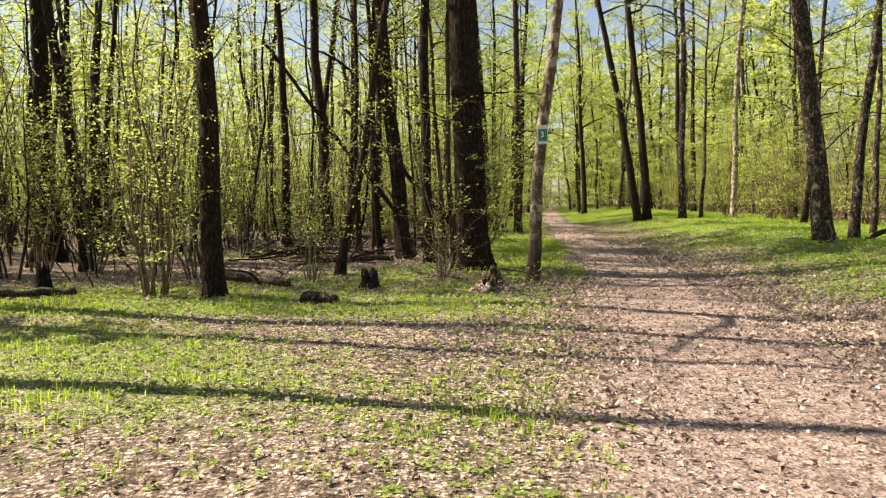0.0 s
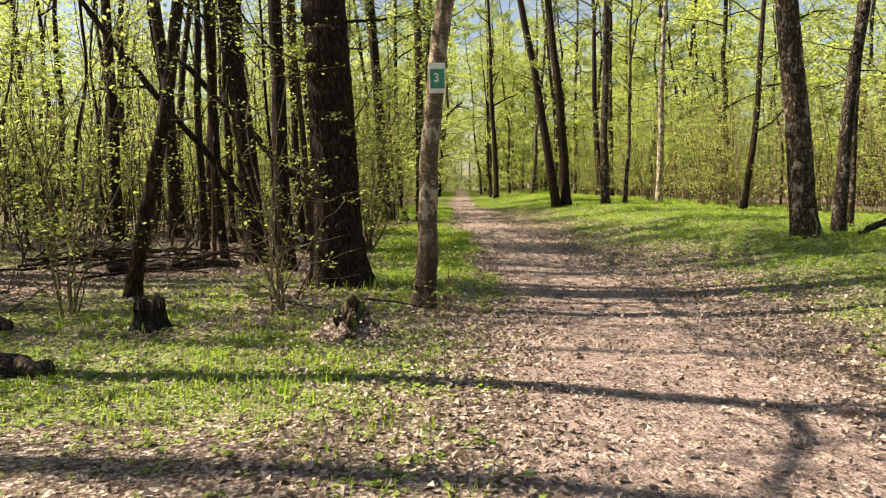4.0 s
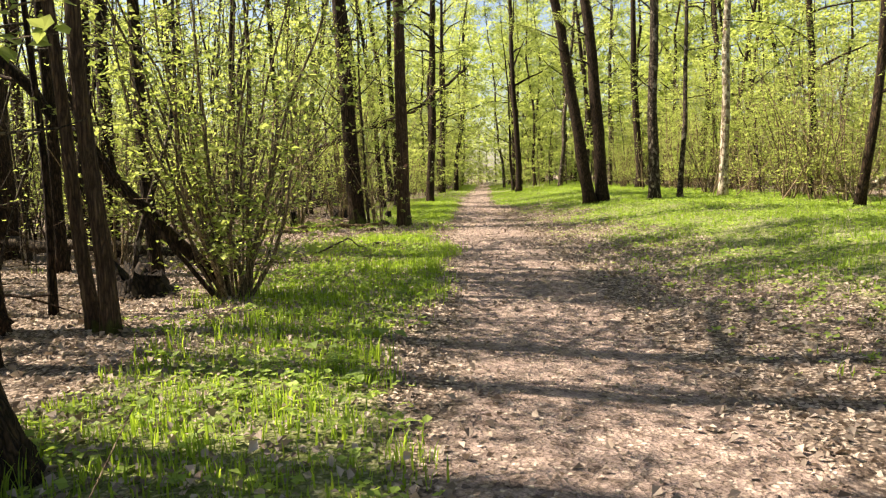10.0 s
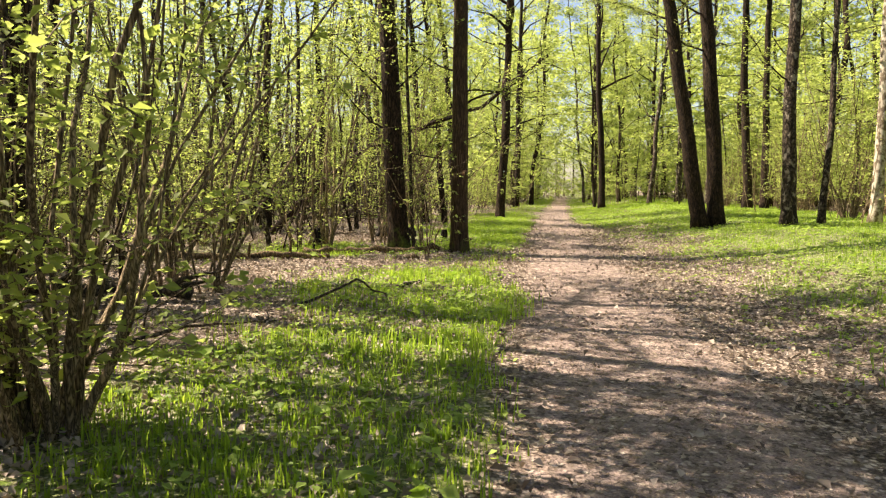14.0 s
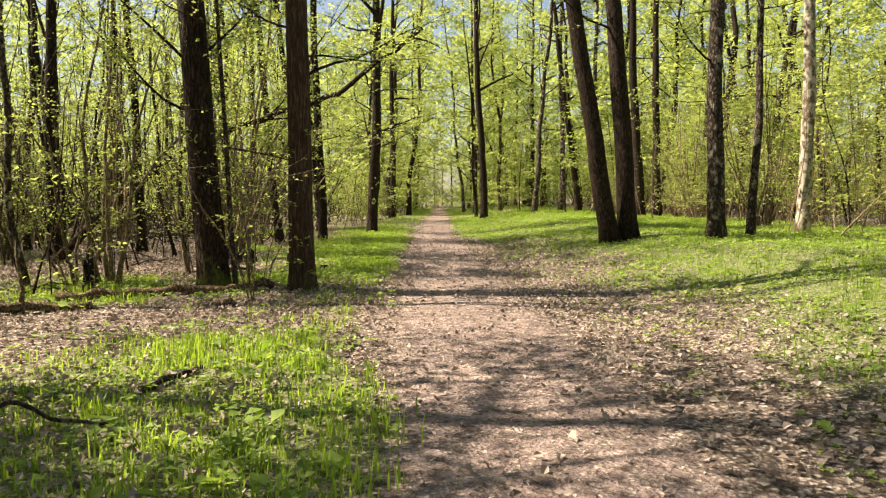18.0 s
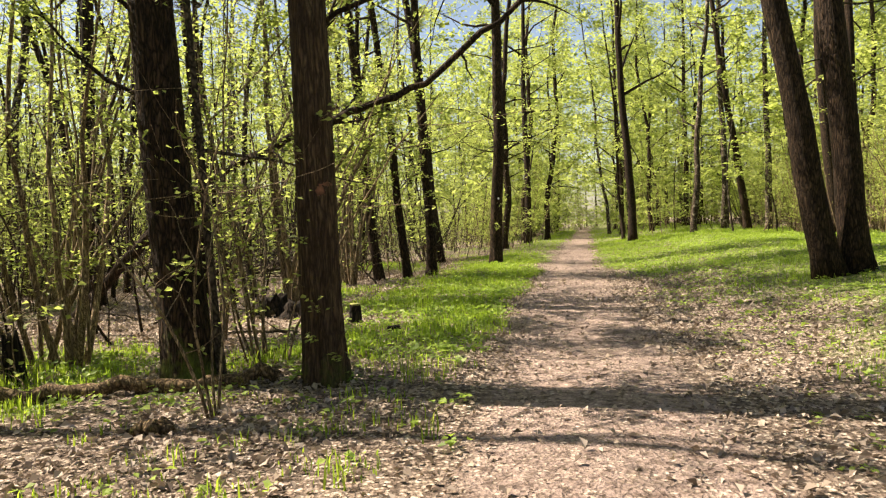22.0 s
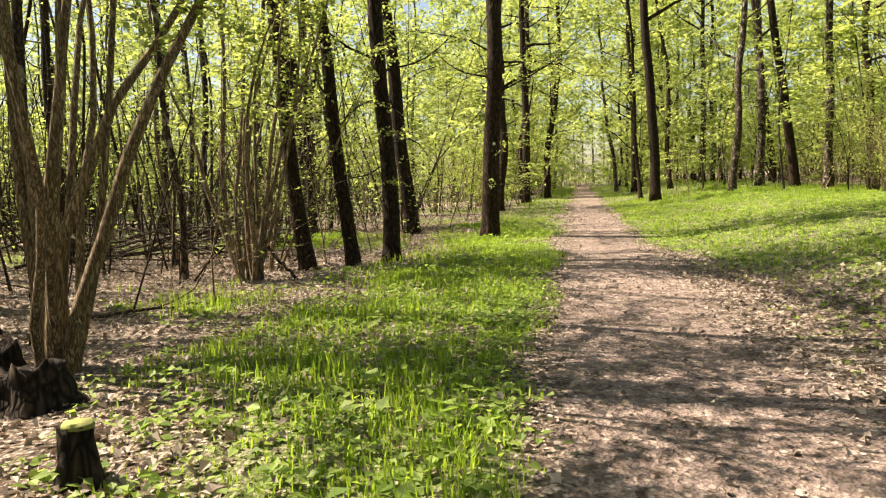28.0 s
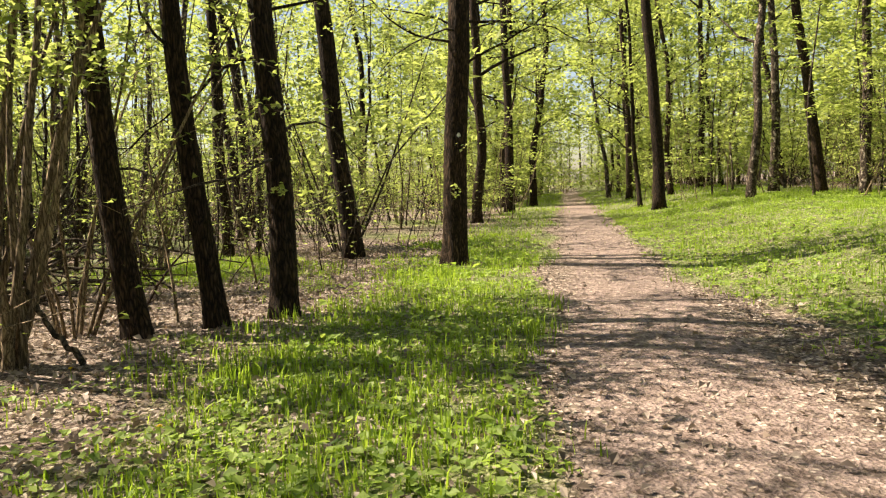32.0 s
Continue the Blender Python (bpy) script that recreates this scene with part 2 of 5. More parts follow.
# ---- mesh tools ----
def mesh_of(name, verts, faces, material, smooth=True):
    """verts: list of (n,3) arrays; faces: list of (m,3|4) arrays numbered within their own block."""
    me = bpy.data.meshes.new(name)
    allv, loops, starts, off, pos = [], [], [], 0, 0
    for v, fs in zip(verts, faces):
        for f in (fs if isinstance(fs, list) else [fs]):
            f = np.asarray(f)
            loops.append((f + off).ravel())
            k = f.shape[1]
            starts.append(pos + k * np.arange(len(f)))
            pos += k * len(f)
        allv.append(v)
        off += len(v)
    V, L, S = np.concatenate(allv), np.concatenate(loops), np.concatenate(starts)
    me.vertices.add(len(V))
    me.vertices.foreach_set("co", V.astype(np.float32).ravel())
    me.loops.add(len(L))
    me.loops.foreach_set("vertex_index", L.astype(np.int32))
    me.polygons.add(len(S))
    me.polygons.foreach_set("loop_start", S.astype(np.int32))
    me.polygons.foreach_set("use_smooth", np.full(len(S), smooth))
    me.update(calc_edges=True)
    me.materials.append(material)
    return me


def part(name, me, parent, label=""):
    ob = new(name, me)
    ob.parent = parent
    if label:
        tagged(ob, label)
    return ob


def thing(name, x, y, label, category, group="", kind=""):
    ob = new(name)
    ob.location = (x, y, height(x, y))
    ob.empty_display_size = 0.2
    return tagged(ob, label, category, group, kind)


def tube(pts, radii, sides=8, rough=0.0, flare=None, rng=None, cap=True, ridge=None):
    """A limb along pts; rough: how far its girth wanders; flare: (height, gain, lobes) at the foot; ridge: (how many, depth) of the bark."""
    pts, radii = np.asarray(pts, float), np.asarray(radii, float)
    n = len(pts)
    d = np.gradient(pts, axis=0)
    d /= np.linalg.norm(d, axis=1)[:, None] + 1e-9
    ref = np.where(np.abs(d[:, 2:3]) > 0.8, np.array([[1.0, 0, 0]]), np.array([[0, 0, 1.0]]))
    ref = ref[n // 2][None].repeat(n, 0)
    u = np.cross(d, ref)
    u /= np.linalg.norm(u, axis=1)[:, None] + 1e-9
    w = np.cross(u, d)
    a = np.linspace(0, 2 * math.pi, sides, endpoint=False)
    R = radii[:, None] * np.ones((1, sides))
    if rough and rng is not None:
        R = R * (1 + rough * rng.standard_normal((n, sides)))
        ph = rng.uniform(0, 6.28, 3)
        R = R * (1 + rough * (np.sin(2 * a + ph[0])[None] + 0.6 * np.sin(3 * a + ph[1])[None]))
    if flare is not None:
        fh, gain, lobes, ph = flare
        s = np.linalg.norm(pts - pts[0], axis=1)
        k = np.exp(-s / fh)[:, None]
        R = R * (1 + gain * k * (1 + 0.55 * np.cos(lobes * a + ph)[None]))
    if ridge is not None:
        s = np.linalg.norm(pts - pts[0], axis=1)[:, None]
        g = np.abs(np.sin(0.5 * ridge[0] * a[None] + 1.1 * np.sin(1.3 * s + 2 * a[None]) + 0.8 * np.sin(4.1 * s + 1.0))) ** 0.6
        R = R + ridge[1] * (g - 0.65) * (0.65 + 0.35 * np.sin(17 * s + 5 * np.sin(3 * a[None])))
    V = pts[:, None] + R[..., None] * (np.cos(a)[None, :, None] * u[:, None] + np.sin(a)[None, :, None] * w[:, None])
    V = V.reshape(-1, 3)
    i = np.arange(n - 1)[:, None] * sides
    j = np.arange(sides)[None]
    F = np.stack([i + j, i + (j + 1) % sides, i + sides + (j + 1) % sides, i + sides + j], -1).reshape(-1, 4)
    if cap:
        V = np.vstack([V, pts[0], pts[-1]])
        k = np.arange(sides)
        c0 = np.stack([(k + 1) % sides, k, np.full(sides, len(V) - 2)], -1)
        o = (n - 1) * sides
        c1 = np.stack([o + k, o + (k + 1) % sides, np.full(sides, len(V) - 1)], -1)
        return V, [F, np.vstack([c0, c1])]
    return V, [F]


def leaves(c, size, rng, tilt=0.6, wide=0.34, fold=0.1, simple=False):
    """One small folded leaf at each of the places c."""
    n = len(c)
    nrm = np.stack([tilt * rng.standard_normal(n), tilt * rng.standard_normal(n), np.ones(n)], -1)
    nrm /= np.linalg.norm(nrm, axis=1)[:, None]
    a = rng.uniform(0, 2 * math.pi, n)
    h = np.stack([np.cos(a), np.sin(a), np.zeros(n)], -1)
    d = h - (h * nrm).sum(1)[:, None] * nrm
    d /= np.linalg.norm(d, axis=1)[:, None] + 1e-9
    s = np.cross(nrm, d)
    k = (size * rng.uniform(0.65, 1.3, n))[:, None]
    if simple:
        V = np.stack([c - 0.5 * k * d + 0.3 * k * s, c - 0.35 * k * d - 0.42 * k * s, c + 0.62 * k * d], 1)
        return V.reshape(-1, 3), [3 * np.arange(n)[:, None] + np.array([[0, 1, 2]])]
    V = np.stack([c - 0.5 * k * d, c + wide * k * s + fold * k * nrm - 0.05 * k * d, c + 0.5 * k * d - 0.06 * k * nrm, c - wide * k * s + fold * k * nrm - 0.05 * k * d], 1)
    i = 4 * np.arange(n)[:, None]
    F = np.concatenate([i + np.array([[0, 1, 2]]), i + np.array([[0, 2, 3]])])
    return V.reshape(-1, 3), [F]


def bend(start, way, length, n, rng, wander=0.15, lift=0.0):
    """A wandering line of n points."""
    p, d = np.array(start, float), np.array(way, float)
    d /= np.linalg.norm(d)
    step = length / (n - 1)
    out = [p.copy()]
    for _ in range(n - 1):
        d = d + wander * rng.standard_normal(3) * 0.6 + np.array([0, 0, lift])
        d /= np.linalg.norm(d)
        p = p + step * d
        out.append(p.copy())
    return np.array(out)


# ---- lie of the land ----
PATH_Y = np.array([-80, -20, 0, 5, 13, 21, 33, 46, 59, 77, 100, 140, 260.0])
PATH_X = np.array([-8, -0.5, 1.7, 2.4, 3.9, 4.7, 5.8, 7.1, 8.8, 11.3, 14.5, 20.2, 38.0])


def centre(y):
    return np.interp(y, PATH_Y, PATH_X)


def step(a, b, v):
    t = np.clip((v - a) / (b - a), 0, 1)
    return t * t * (3 - 2 * t)


def height(x, y):
    d = x - centre(y)
    h = -0.16 * step(-2, 8, y) + 0.55 * step(1.2, 6.5, d) * step(-5, 12, y) - 0.08 * step(2, 7, -d)
    h = h + 0.035 * np.sin(x * 0.9 + 1.3 * np.sin(y * 0.31)) * np.sin(y * 0.7 + 0.8 * np.sin(x * 0.43))
    h = h + 0.012 * np.sin(x * 3.1 + y * 1.7) * np.sin(y * 2.6 - x)
    return h


def wave(x, y, k=1.0):
    """A smooth patchy field, about -1 to 1."""
    return 0.5 * np.sin(0.9 * k * x + 1.7 * np.sin(0.5 * k * y + 1)) + 0.5 * np.sin(1.1 * k * y + 1.3 * np.sin(0.7 * k * x + 2))


def trodden(x, y):
    d = np.abs(x - centre(y) - 0.0)
    half = 0.75 + 0.6 * step(22, 6, y) - 0.25 * step(42, 54, y)
    return step(half + 0.55, half - 0.35, d)


def turf(x, y):
    """How grassy the ground is, 0 to 1."""
    d = x - centre(y)
    w = wave(x, y)
    strip = step(-1.0, -1.5, d - 0.3 * step(42, 50, y) + 0.35 * w) * step(-4.4, -2.6, d + 0.6 * w) * step(14, 18, y) * (1 - 0.85 * step(30.5, 32.5, y) * step(37.0, 35.5, y))
    strip = strip * (0.75 + 0.25 * step(-0.5, 0.2, wave(x + 3, y, 1.9)))
    far = step(43, 52, y)
    meadow = step(1.4 - 0.75 * far, 3.4 - 2.1 * far, d + (0.6 - 0.4 * far) * w) * step(15.5, 10.5, d)
    meadow = meadow * (0.5 + 0.5 * np.maximum(far, step(2.6, 4.6, d + 0.8 * w)))
    early = step(15.5, 13.5, y) * step(-0.9, -2.2, d) * (0.4 + 0.4 * w) + 0.8 * step(10.5, 11.3, y) * step(13.8, 12.8, y) * step(-2.5, -4.5, d)
    wood = (0.6 + 0.25 * step(48, 54, y)) * step(-4, -5, d) * step(-0.5 * step(48, 54, y), 0.6, wave(x + 7, y - 3, 0.6))
    return np.clip(np.maximum.reduce([strip, meadow, early, wood]), 0, 1)


def floor_sheet():
    xs = np.concatenate([np.array([-900, -400, -200, -120, -80, -60, -45]), np.arange(-36, -8, 1.0), np.arange(-8, 16, 0.28), np.arange(16, 50, 1.0), np.array([60, 80, 120, 200, 400, 900.0])])
    ys = np.concatenate([np.array([-900, -400, -200, -120, -80, -50, -30, -20]), np.arange(-12, 60, 0.28), np.arange(60, 90, 0.6), np.arange(90, 150, 2.0), np.array([170, 220, 300, 500, 900.0])])
    X, Y = np.meshgrid(xs, ys)
    Z = height(X, Y)
    V = np.stack([X, Y, Z], -1).reshape(-1, 3)
    nx = len(xs)
    i = (np.arange(len(ys) - 1)[:, None] * nx + np.arange(nx - 1)[None]).ravel()
    F = np.stack([i, i + 1, i + nx + 1, i + nx], -1)
    me = mesh_of("ground", [V], [F], FLOOR)
    for nm, fn in (("trodden", trodden), ("turf", turf)):
        at = me.attributes.new(nm, "FLOAT", "POINT")
        at.data.foreach_set("value", fn(X, Y).astype(np.float32).ravel())
    tagged(new("ground", me), "forest floor of dry leaves with a trodden earth path", "ground", kind="structure")


floor_sheet()


# ---- trees ----
def trunk_line(h, lean, rng, wob=0.25, n=18, bow=(0, 0)):
    t = np.linspace(0, 1, n) ** 1.35
    z = t * h
    ph = rng.uniform(0, 6.28, 4)
    x = lean[0] * z + wob * (np.sin(z * 0.55 + ph[0]) - np.sin(ph[0])) * 0.35 + wob * 0.12 * (np.sin(z * 1.7 + ph[1]) - np.sin(ph[1])) + bow[0] * t * t
    y = lean[1] * z + wob * (np.sin(z * 0.5 + ph[2]) - np.sin(ph[2])) * 0.35 + bow[1] * t * t
    return np.stack([x, y, z], -1)


def at_height(line, z):
    return np.array([np.interp(z, line[:, 2], line[:, k]) for k in range(3)])


def crown_of(line, r0, rng, low, limbs, reach, leaf, count, twig_r=0.012, far=False):
    """Limbs, twigs and leaves of a tree whose trunk follows line."""
    h = line[-1, 2]
    main, tw, cs = [], [], []
    for i in range(limbs):
        z = h * (low + (0.97 - low) * ((i + rng.uniform(0, 0.9)) / limbs))
        a = rng.uniform(0, 2 * math.pi)
        rel = (z / h - low) / (1 - low)
        ln = reach * (1.05 - 0.75 * rel) * rng.uniform(0.7, 1.2)
        up = rng.uniform(0.15, 0.7) + 0.5 * rel
        b = bend(at_height(line, z), (math.cos(a), math.sin(a), up), ln, 7, rng, 0.28, 0.03)
        rr = min(r0 * 0.36 * (1.1 - 0.8 * rel), 0.03 * ln) * rng.uniform(0.7, 1.1)
        main.append(tube(b, np.linspace(rr, 0.008, 7), 4 if far else 6, cap=False))
        for k in range(3 if far else 4):
            s = rng.integers(2, 7)
            q = bend(b[s], (b[s] - b[s - 1]) * 2 / max(ln, 0.1) + rng.standard_normal(3) * np.array([0.8, 0.8, 0.35]), ln * rng.uniform(0.25, 0.5), 3 if far else 5, rng, 0.35, 0.01)
            tw.append(tube(q, np.linspace(twig_r, 0.003, len(q)), 3, cap=False))
            cs.append(q[1:])
    C = np.concatenate(cs)
    pick = C[rng.integers(0, len(C), count)] + rng.standard_normal((count, 3)) * np.array([0.28, 0.28, 0.16])
    return main, tw, leaves(pick, leaf, rng, simple=far)


def unpack(items):
    return [v for v, f in items], [f for v, f in items]


def tall_tree(x, y, dia, lean, h, material, label, seed, low=0.45, limbs=16, reach=4.2, leaf=0.1, count=1900, wob=0.25, sides=14, bow=(0, 0), dead=3, name="tree", flare=(0.28, 0.3, 5), shape=None, far=False, ridge=None):
    rng = np.random.default_rng(seed)
    t = thing(name, x, y, label, "tree", "woodland trees")
    line = trunk_line(h, lean, rng, wob, 22, bow)
    if shape is not None:
        zs = np.concatenate([np.arange(0, shape[-1][0], 0.3), np.linspace(shape[-1][0], h, 12)])
        k = np.array(shape)
        line = np.stack([np.interp(zs, k[:, 0], k[:, 1]) + lean[0] * np.clip(zs - k[-1, 0], 0, None), 0.04 * np.sin(zs), zs], -1)
    if ridge is not None:
        zs = np.concatenate([np.arange(0, 6.5, 0.06), np.linspace(6.5, h, 14)])
        line = np.stack([np.interp(zs, line[:, 2], line[:, 0]), np.interp(zs, line[:, 2], line[:, 1]), zs], -1)
    rad = dia / 2 * (1 - 0.82 * (line[:, 2] / h) ** 0.9) + 0.004
    root = line.copy()
    root[0, 2] = -0.12
    part("trunk", mesh_of("trunk", *unpack([tube(root, rad, sides, 0.012 if ridge else 0.035, (flare[0], flare[1], flare[2], rng.uniform(0, 6)), rng, True, ridge)]), material), t)
    main, tw, lv = crown_of(line, dia / 2, rng, low, limbs, reach, leaf, count, far=far)
    if far:
        tagged(part("limb_mass", mesh_of("limb_mass", *unpack(main), material), t), kind="stuff")
    else:
        for b in main:
            part("limb", mesh_of("limb", [b[0]], [b[1]], material), t)
    for k in range(dead):
        z = rng.uniform(1.6, h * low)
        a = rng.uniform(0, 6.28)
        b = bend(at_height(line, z), (math.cos(a), math.sin(a), rng.uniform(-0.1, 0.5)), rng.uniform(0.6, 2.2), 6, rng, 0.4)
        part("dead_branch", mesh_of("dead_branch", *unpack([tube(b, np.linspace(0.02, 0.005, 6), 5)]), BARK_DEAD), t)
    tagged(part("twig_spray", mesh_of("twig_spray", *unpack(tw), material), t), kind="stuff")
    part("crown", mesh_of("crown", [lv[0]], [lv[1]], LEAF, False), t, "thin bright green spring leaves")
    t["line"] = [float(v) for v in line.ravel()]
    t["girth"] = dia
    return t


def sprouts(t, spots, seed, leaf=0.07):
    """Leafy shoots out of a trunk: (height, bearing in degrees, length) each."""
    rng = np.random.default_rng(seed)
    line = np.array(list(t["line"])).reshape(-1, 3)
    for z, az, ln in spots:
        a = radians(az)
        r = t["girth"] * 0.45
        p0 = at_height(line, z) + r * np.array([math.cos(a), math.sin(a), 0])
        b = bend(p0, (math.cos(a), math.sin(a), 0.25), ln, 7, rng, 0.22, -0.03)
        sh = part("shoot", mesh_of("shoot", *unpack([tube(b, np.linspace(0.007, 0.002, 7), 5)]), BARK_HAZEL), t)
        n = int(26 * ln) + 6
        c = b[rng.integers(1, 7, n)] + rng.standard_normal((n, 3)) * np.array([0.06, 0.06, 0.03])
        lv = leaves(c, leaf, rng, 0.5)
        part("shoot_leaves", mesh_of("shoot_leaves", [lv[0]], [lv[1]], LEAF, False), sh)


def shrub(x, y, seed, stems=12, tall=(2.5, 5.0), spread=0.45, r=(0.012, 0.032), leaf=0.06, count=2600, label="", low=0.25, foot=0.22, name="hazel_bush", split=True, material=None, simple=False):
    """Many stems from one foot, leafy twigs on their upper part."""
    rng = np.random.default_rng(seed)
    material = material or BARK_HAZEL
    t = thing(name, x, y, label or "many-stemmed hazel bush with fresh green leaves", "bush", "hazel bushes")
    st, tw, cs = [], [], []
    for i in range(stems):
        a = rng.uniform(0, 2 * math.pi)
        ln = rng.uniform(*tall)
        out = spread * rng.uniform(0.1, 1.0)
        b0 = np.array([math.cos(a) * foot * rng.uniform(0.2, 1), math.sin(a) * foot * rng.uniform(0.2, 1), -0.06])
        b = bend(b0, (math.cos(a) * out, math.sin(a) * out, 1), ln, 10, rng, 0.17, 0.012)
        rr = rng.uniform(*r)
        if split:
            st.append(tube(b, np.linspace(rr, 0.005, 10), 6, 0.03, None, rng, False))
        else:
            st.append(tube(b[::3], np.linspace(rr, 0.005, 4), 4, cap=False))
        for k in range(7 if split else 3):
            s = rng.integers(max(1, int(10 * low)), 10)
            q = bend(b[s], rng.standard_normal(3) * np.array([1, 1, 0.4]) + (b[s] - b[s - 1]) * 1.5, rng.uniform(0.4, 1.3), 5, rng, 0.3, -0.01)
            tw.append(tube(q[::1 if split and not simple else 2], np.linspace(0.006, 0.002, 5)[::1 if split and not simple else 2], 3, cap=False))
            cs.append(q)
    if split:
        for v, f in st:
            part("stem", mesh_of("stem", [v], [f], material), t)
    else:
        tagged(part("stem_mass", mesh_of("stem_mass", *unpack(st), material), t), kind="stuff")
    tagged(part("twig_spray", mesh_of("twig_spray", *unpack(tw), material), t), kind="stuff")
    C = np.concatenate(cs)
    pick = C[rng.integers(0, len(C), count)] + rng.standard_normal((count, 3)) * (np.array([0.09, 0.09, 0.05]) if split else np.array([0.3, 0.3, 0.14]))
    lv = leaves(pick, leaf, rng, 0.55, simple=simple or not split)
    part("foliage", mesh_of("foliage", [lv[0]], [lv[1]], LEAF, False), t, "fresh light green leaves")
    return t


def sapling(x, y, seed, h=7.0, dia=0.07, lean=(0.02, 0.0), leaf=0.07, count=2400, layers=16, low=0.2, reach=1.7, name="sapling", material=None, simple=False):
    rng = np.random.default_rng(seed)
    material = material or BARK_GREY
    t = thing(name, x, y, "slender young tree with airy tiers of light green leaves", "tree", "young trees")
    line = trunk_line(h, (lean[0] + rng.normal(0, 0.06), lean[1] + rng.normal(0, 0.06)), rng, 0.7, 14)
    root = line.copy()
    root[0, 2] = -0.08
    part("trunk", mesh_of("trunk", *unpack([tube(root, np.linspace(dia / 2, 0.006, 14), 8, 0.03, None, rng, False)]), material), t)
    tw, cs = [], []
    for i in range(layers):
        z = h * (low + (0.98 - low) * (i + rng.uniform(0, 1)) / layers)
        a = rng.uniform(0, 6.28)
        ln = reach * (1.1 - 0.8 * z / h) * rng.uniform(0.6, 1.2)
        b = bend(at_height(line, z), (math.cos(a), math.sin(a), rng.uniform(0.0, 0.5)), ln, 6, rng, 0.25)
        tw.append(tube(b[::2], np.linspace(0.011, 0.003, 3), 3, cap=False))
        cs.append(b[1:])
        for k in range(3):
            s = rng.integers(2, 6)
            q = bend(b[s], (b[s] - b[s - 1]) + rng.standard_normal(3) * np.array([0.5, 0.5, 0.1]), ln * 0.45, 4, rng, 0.3)
            if not simple:
                tw.append(tube(q[::3], np.linspace(0.005, 0.002, 2), 3, cap=False))
            cs.append(q)
    tagged(part("twig_spray", mesh_of("twig_spray", *unpack(tw), material), t), kind="stuff")
    C = np.concatenate(cs)
    pick = C[rng.integers(0, len(C), count)] + rng.standard_normal((count, 3)) * np.array([0.15, 0.15, 0.05])
    lv = leaves(pick, leaf, rng, 0.35, simple=simple)
    part("crown", mesh_of("crown", [lv[0]], [lv[1]], LEAF, False), t, "light green leaves in flat tiers")
    return t


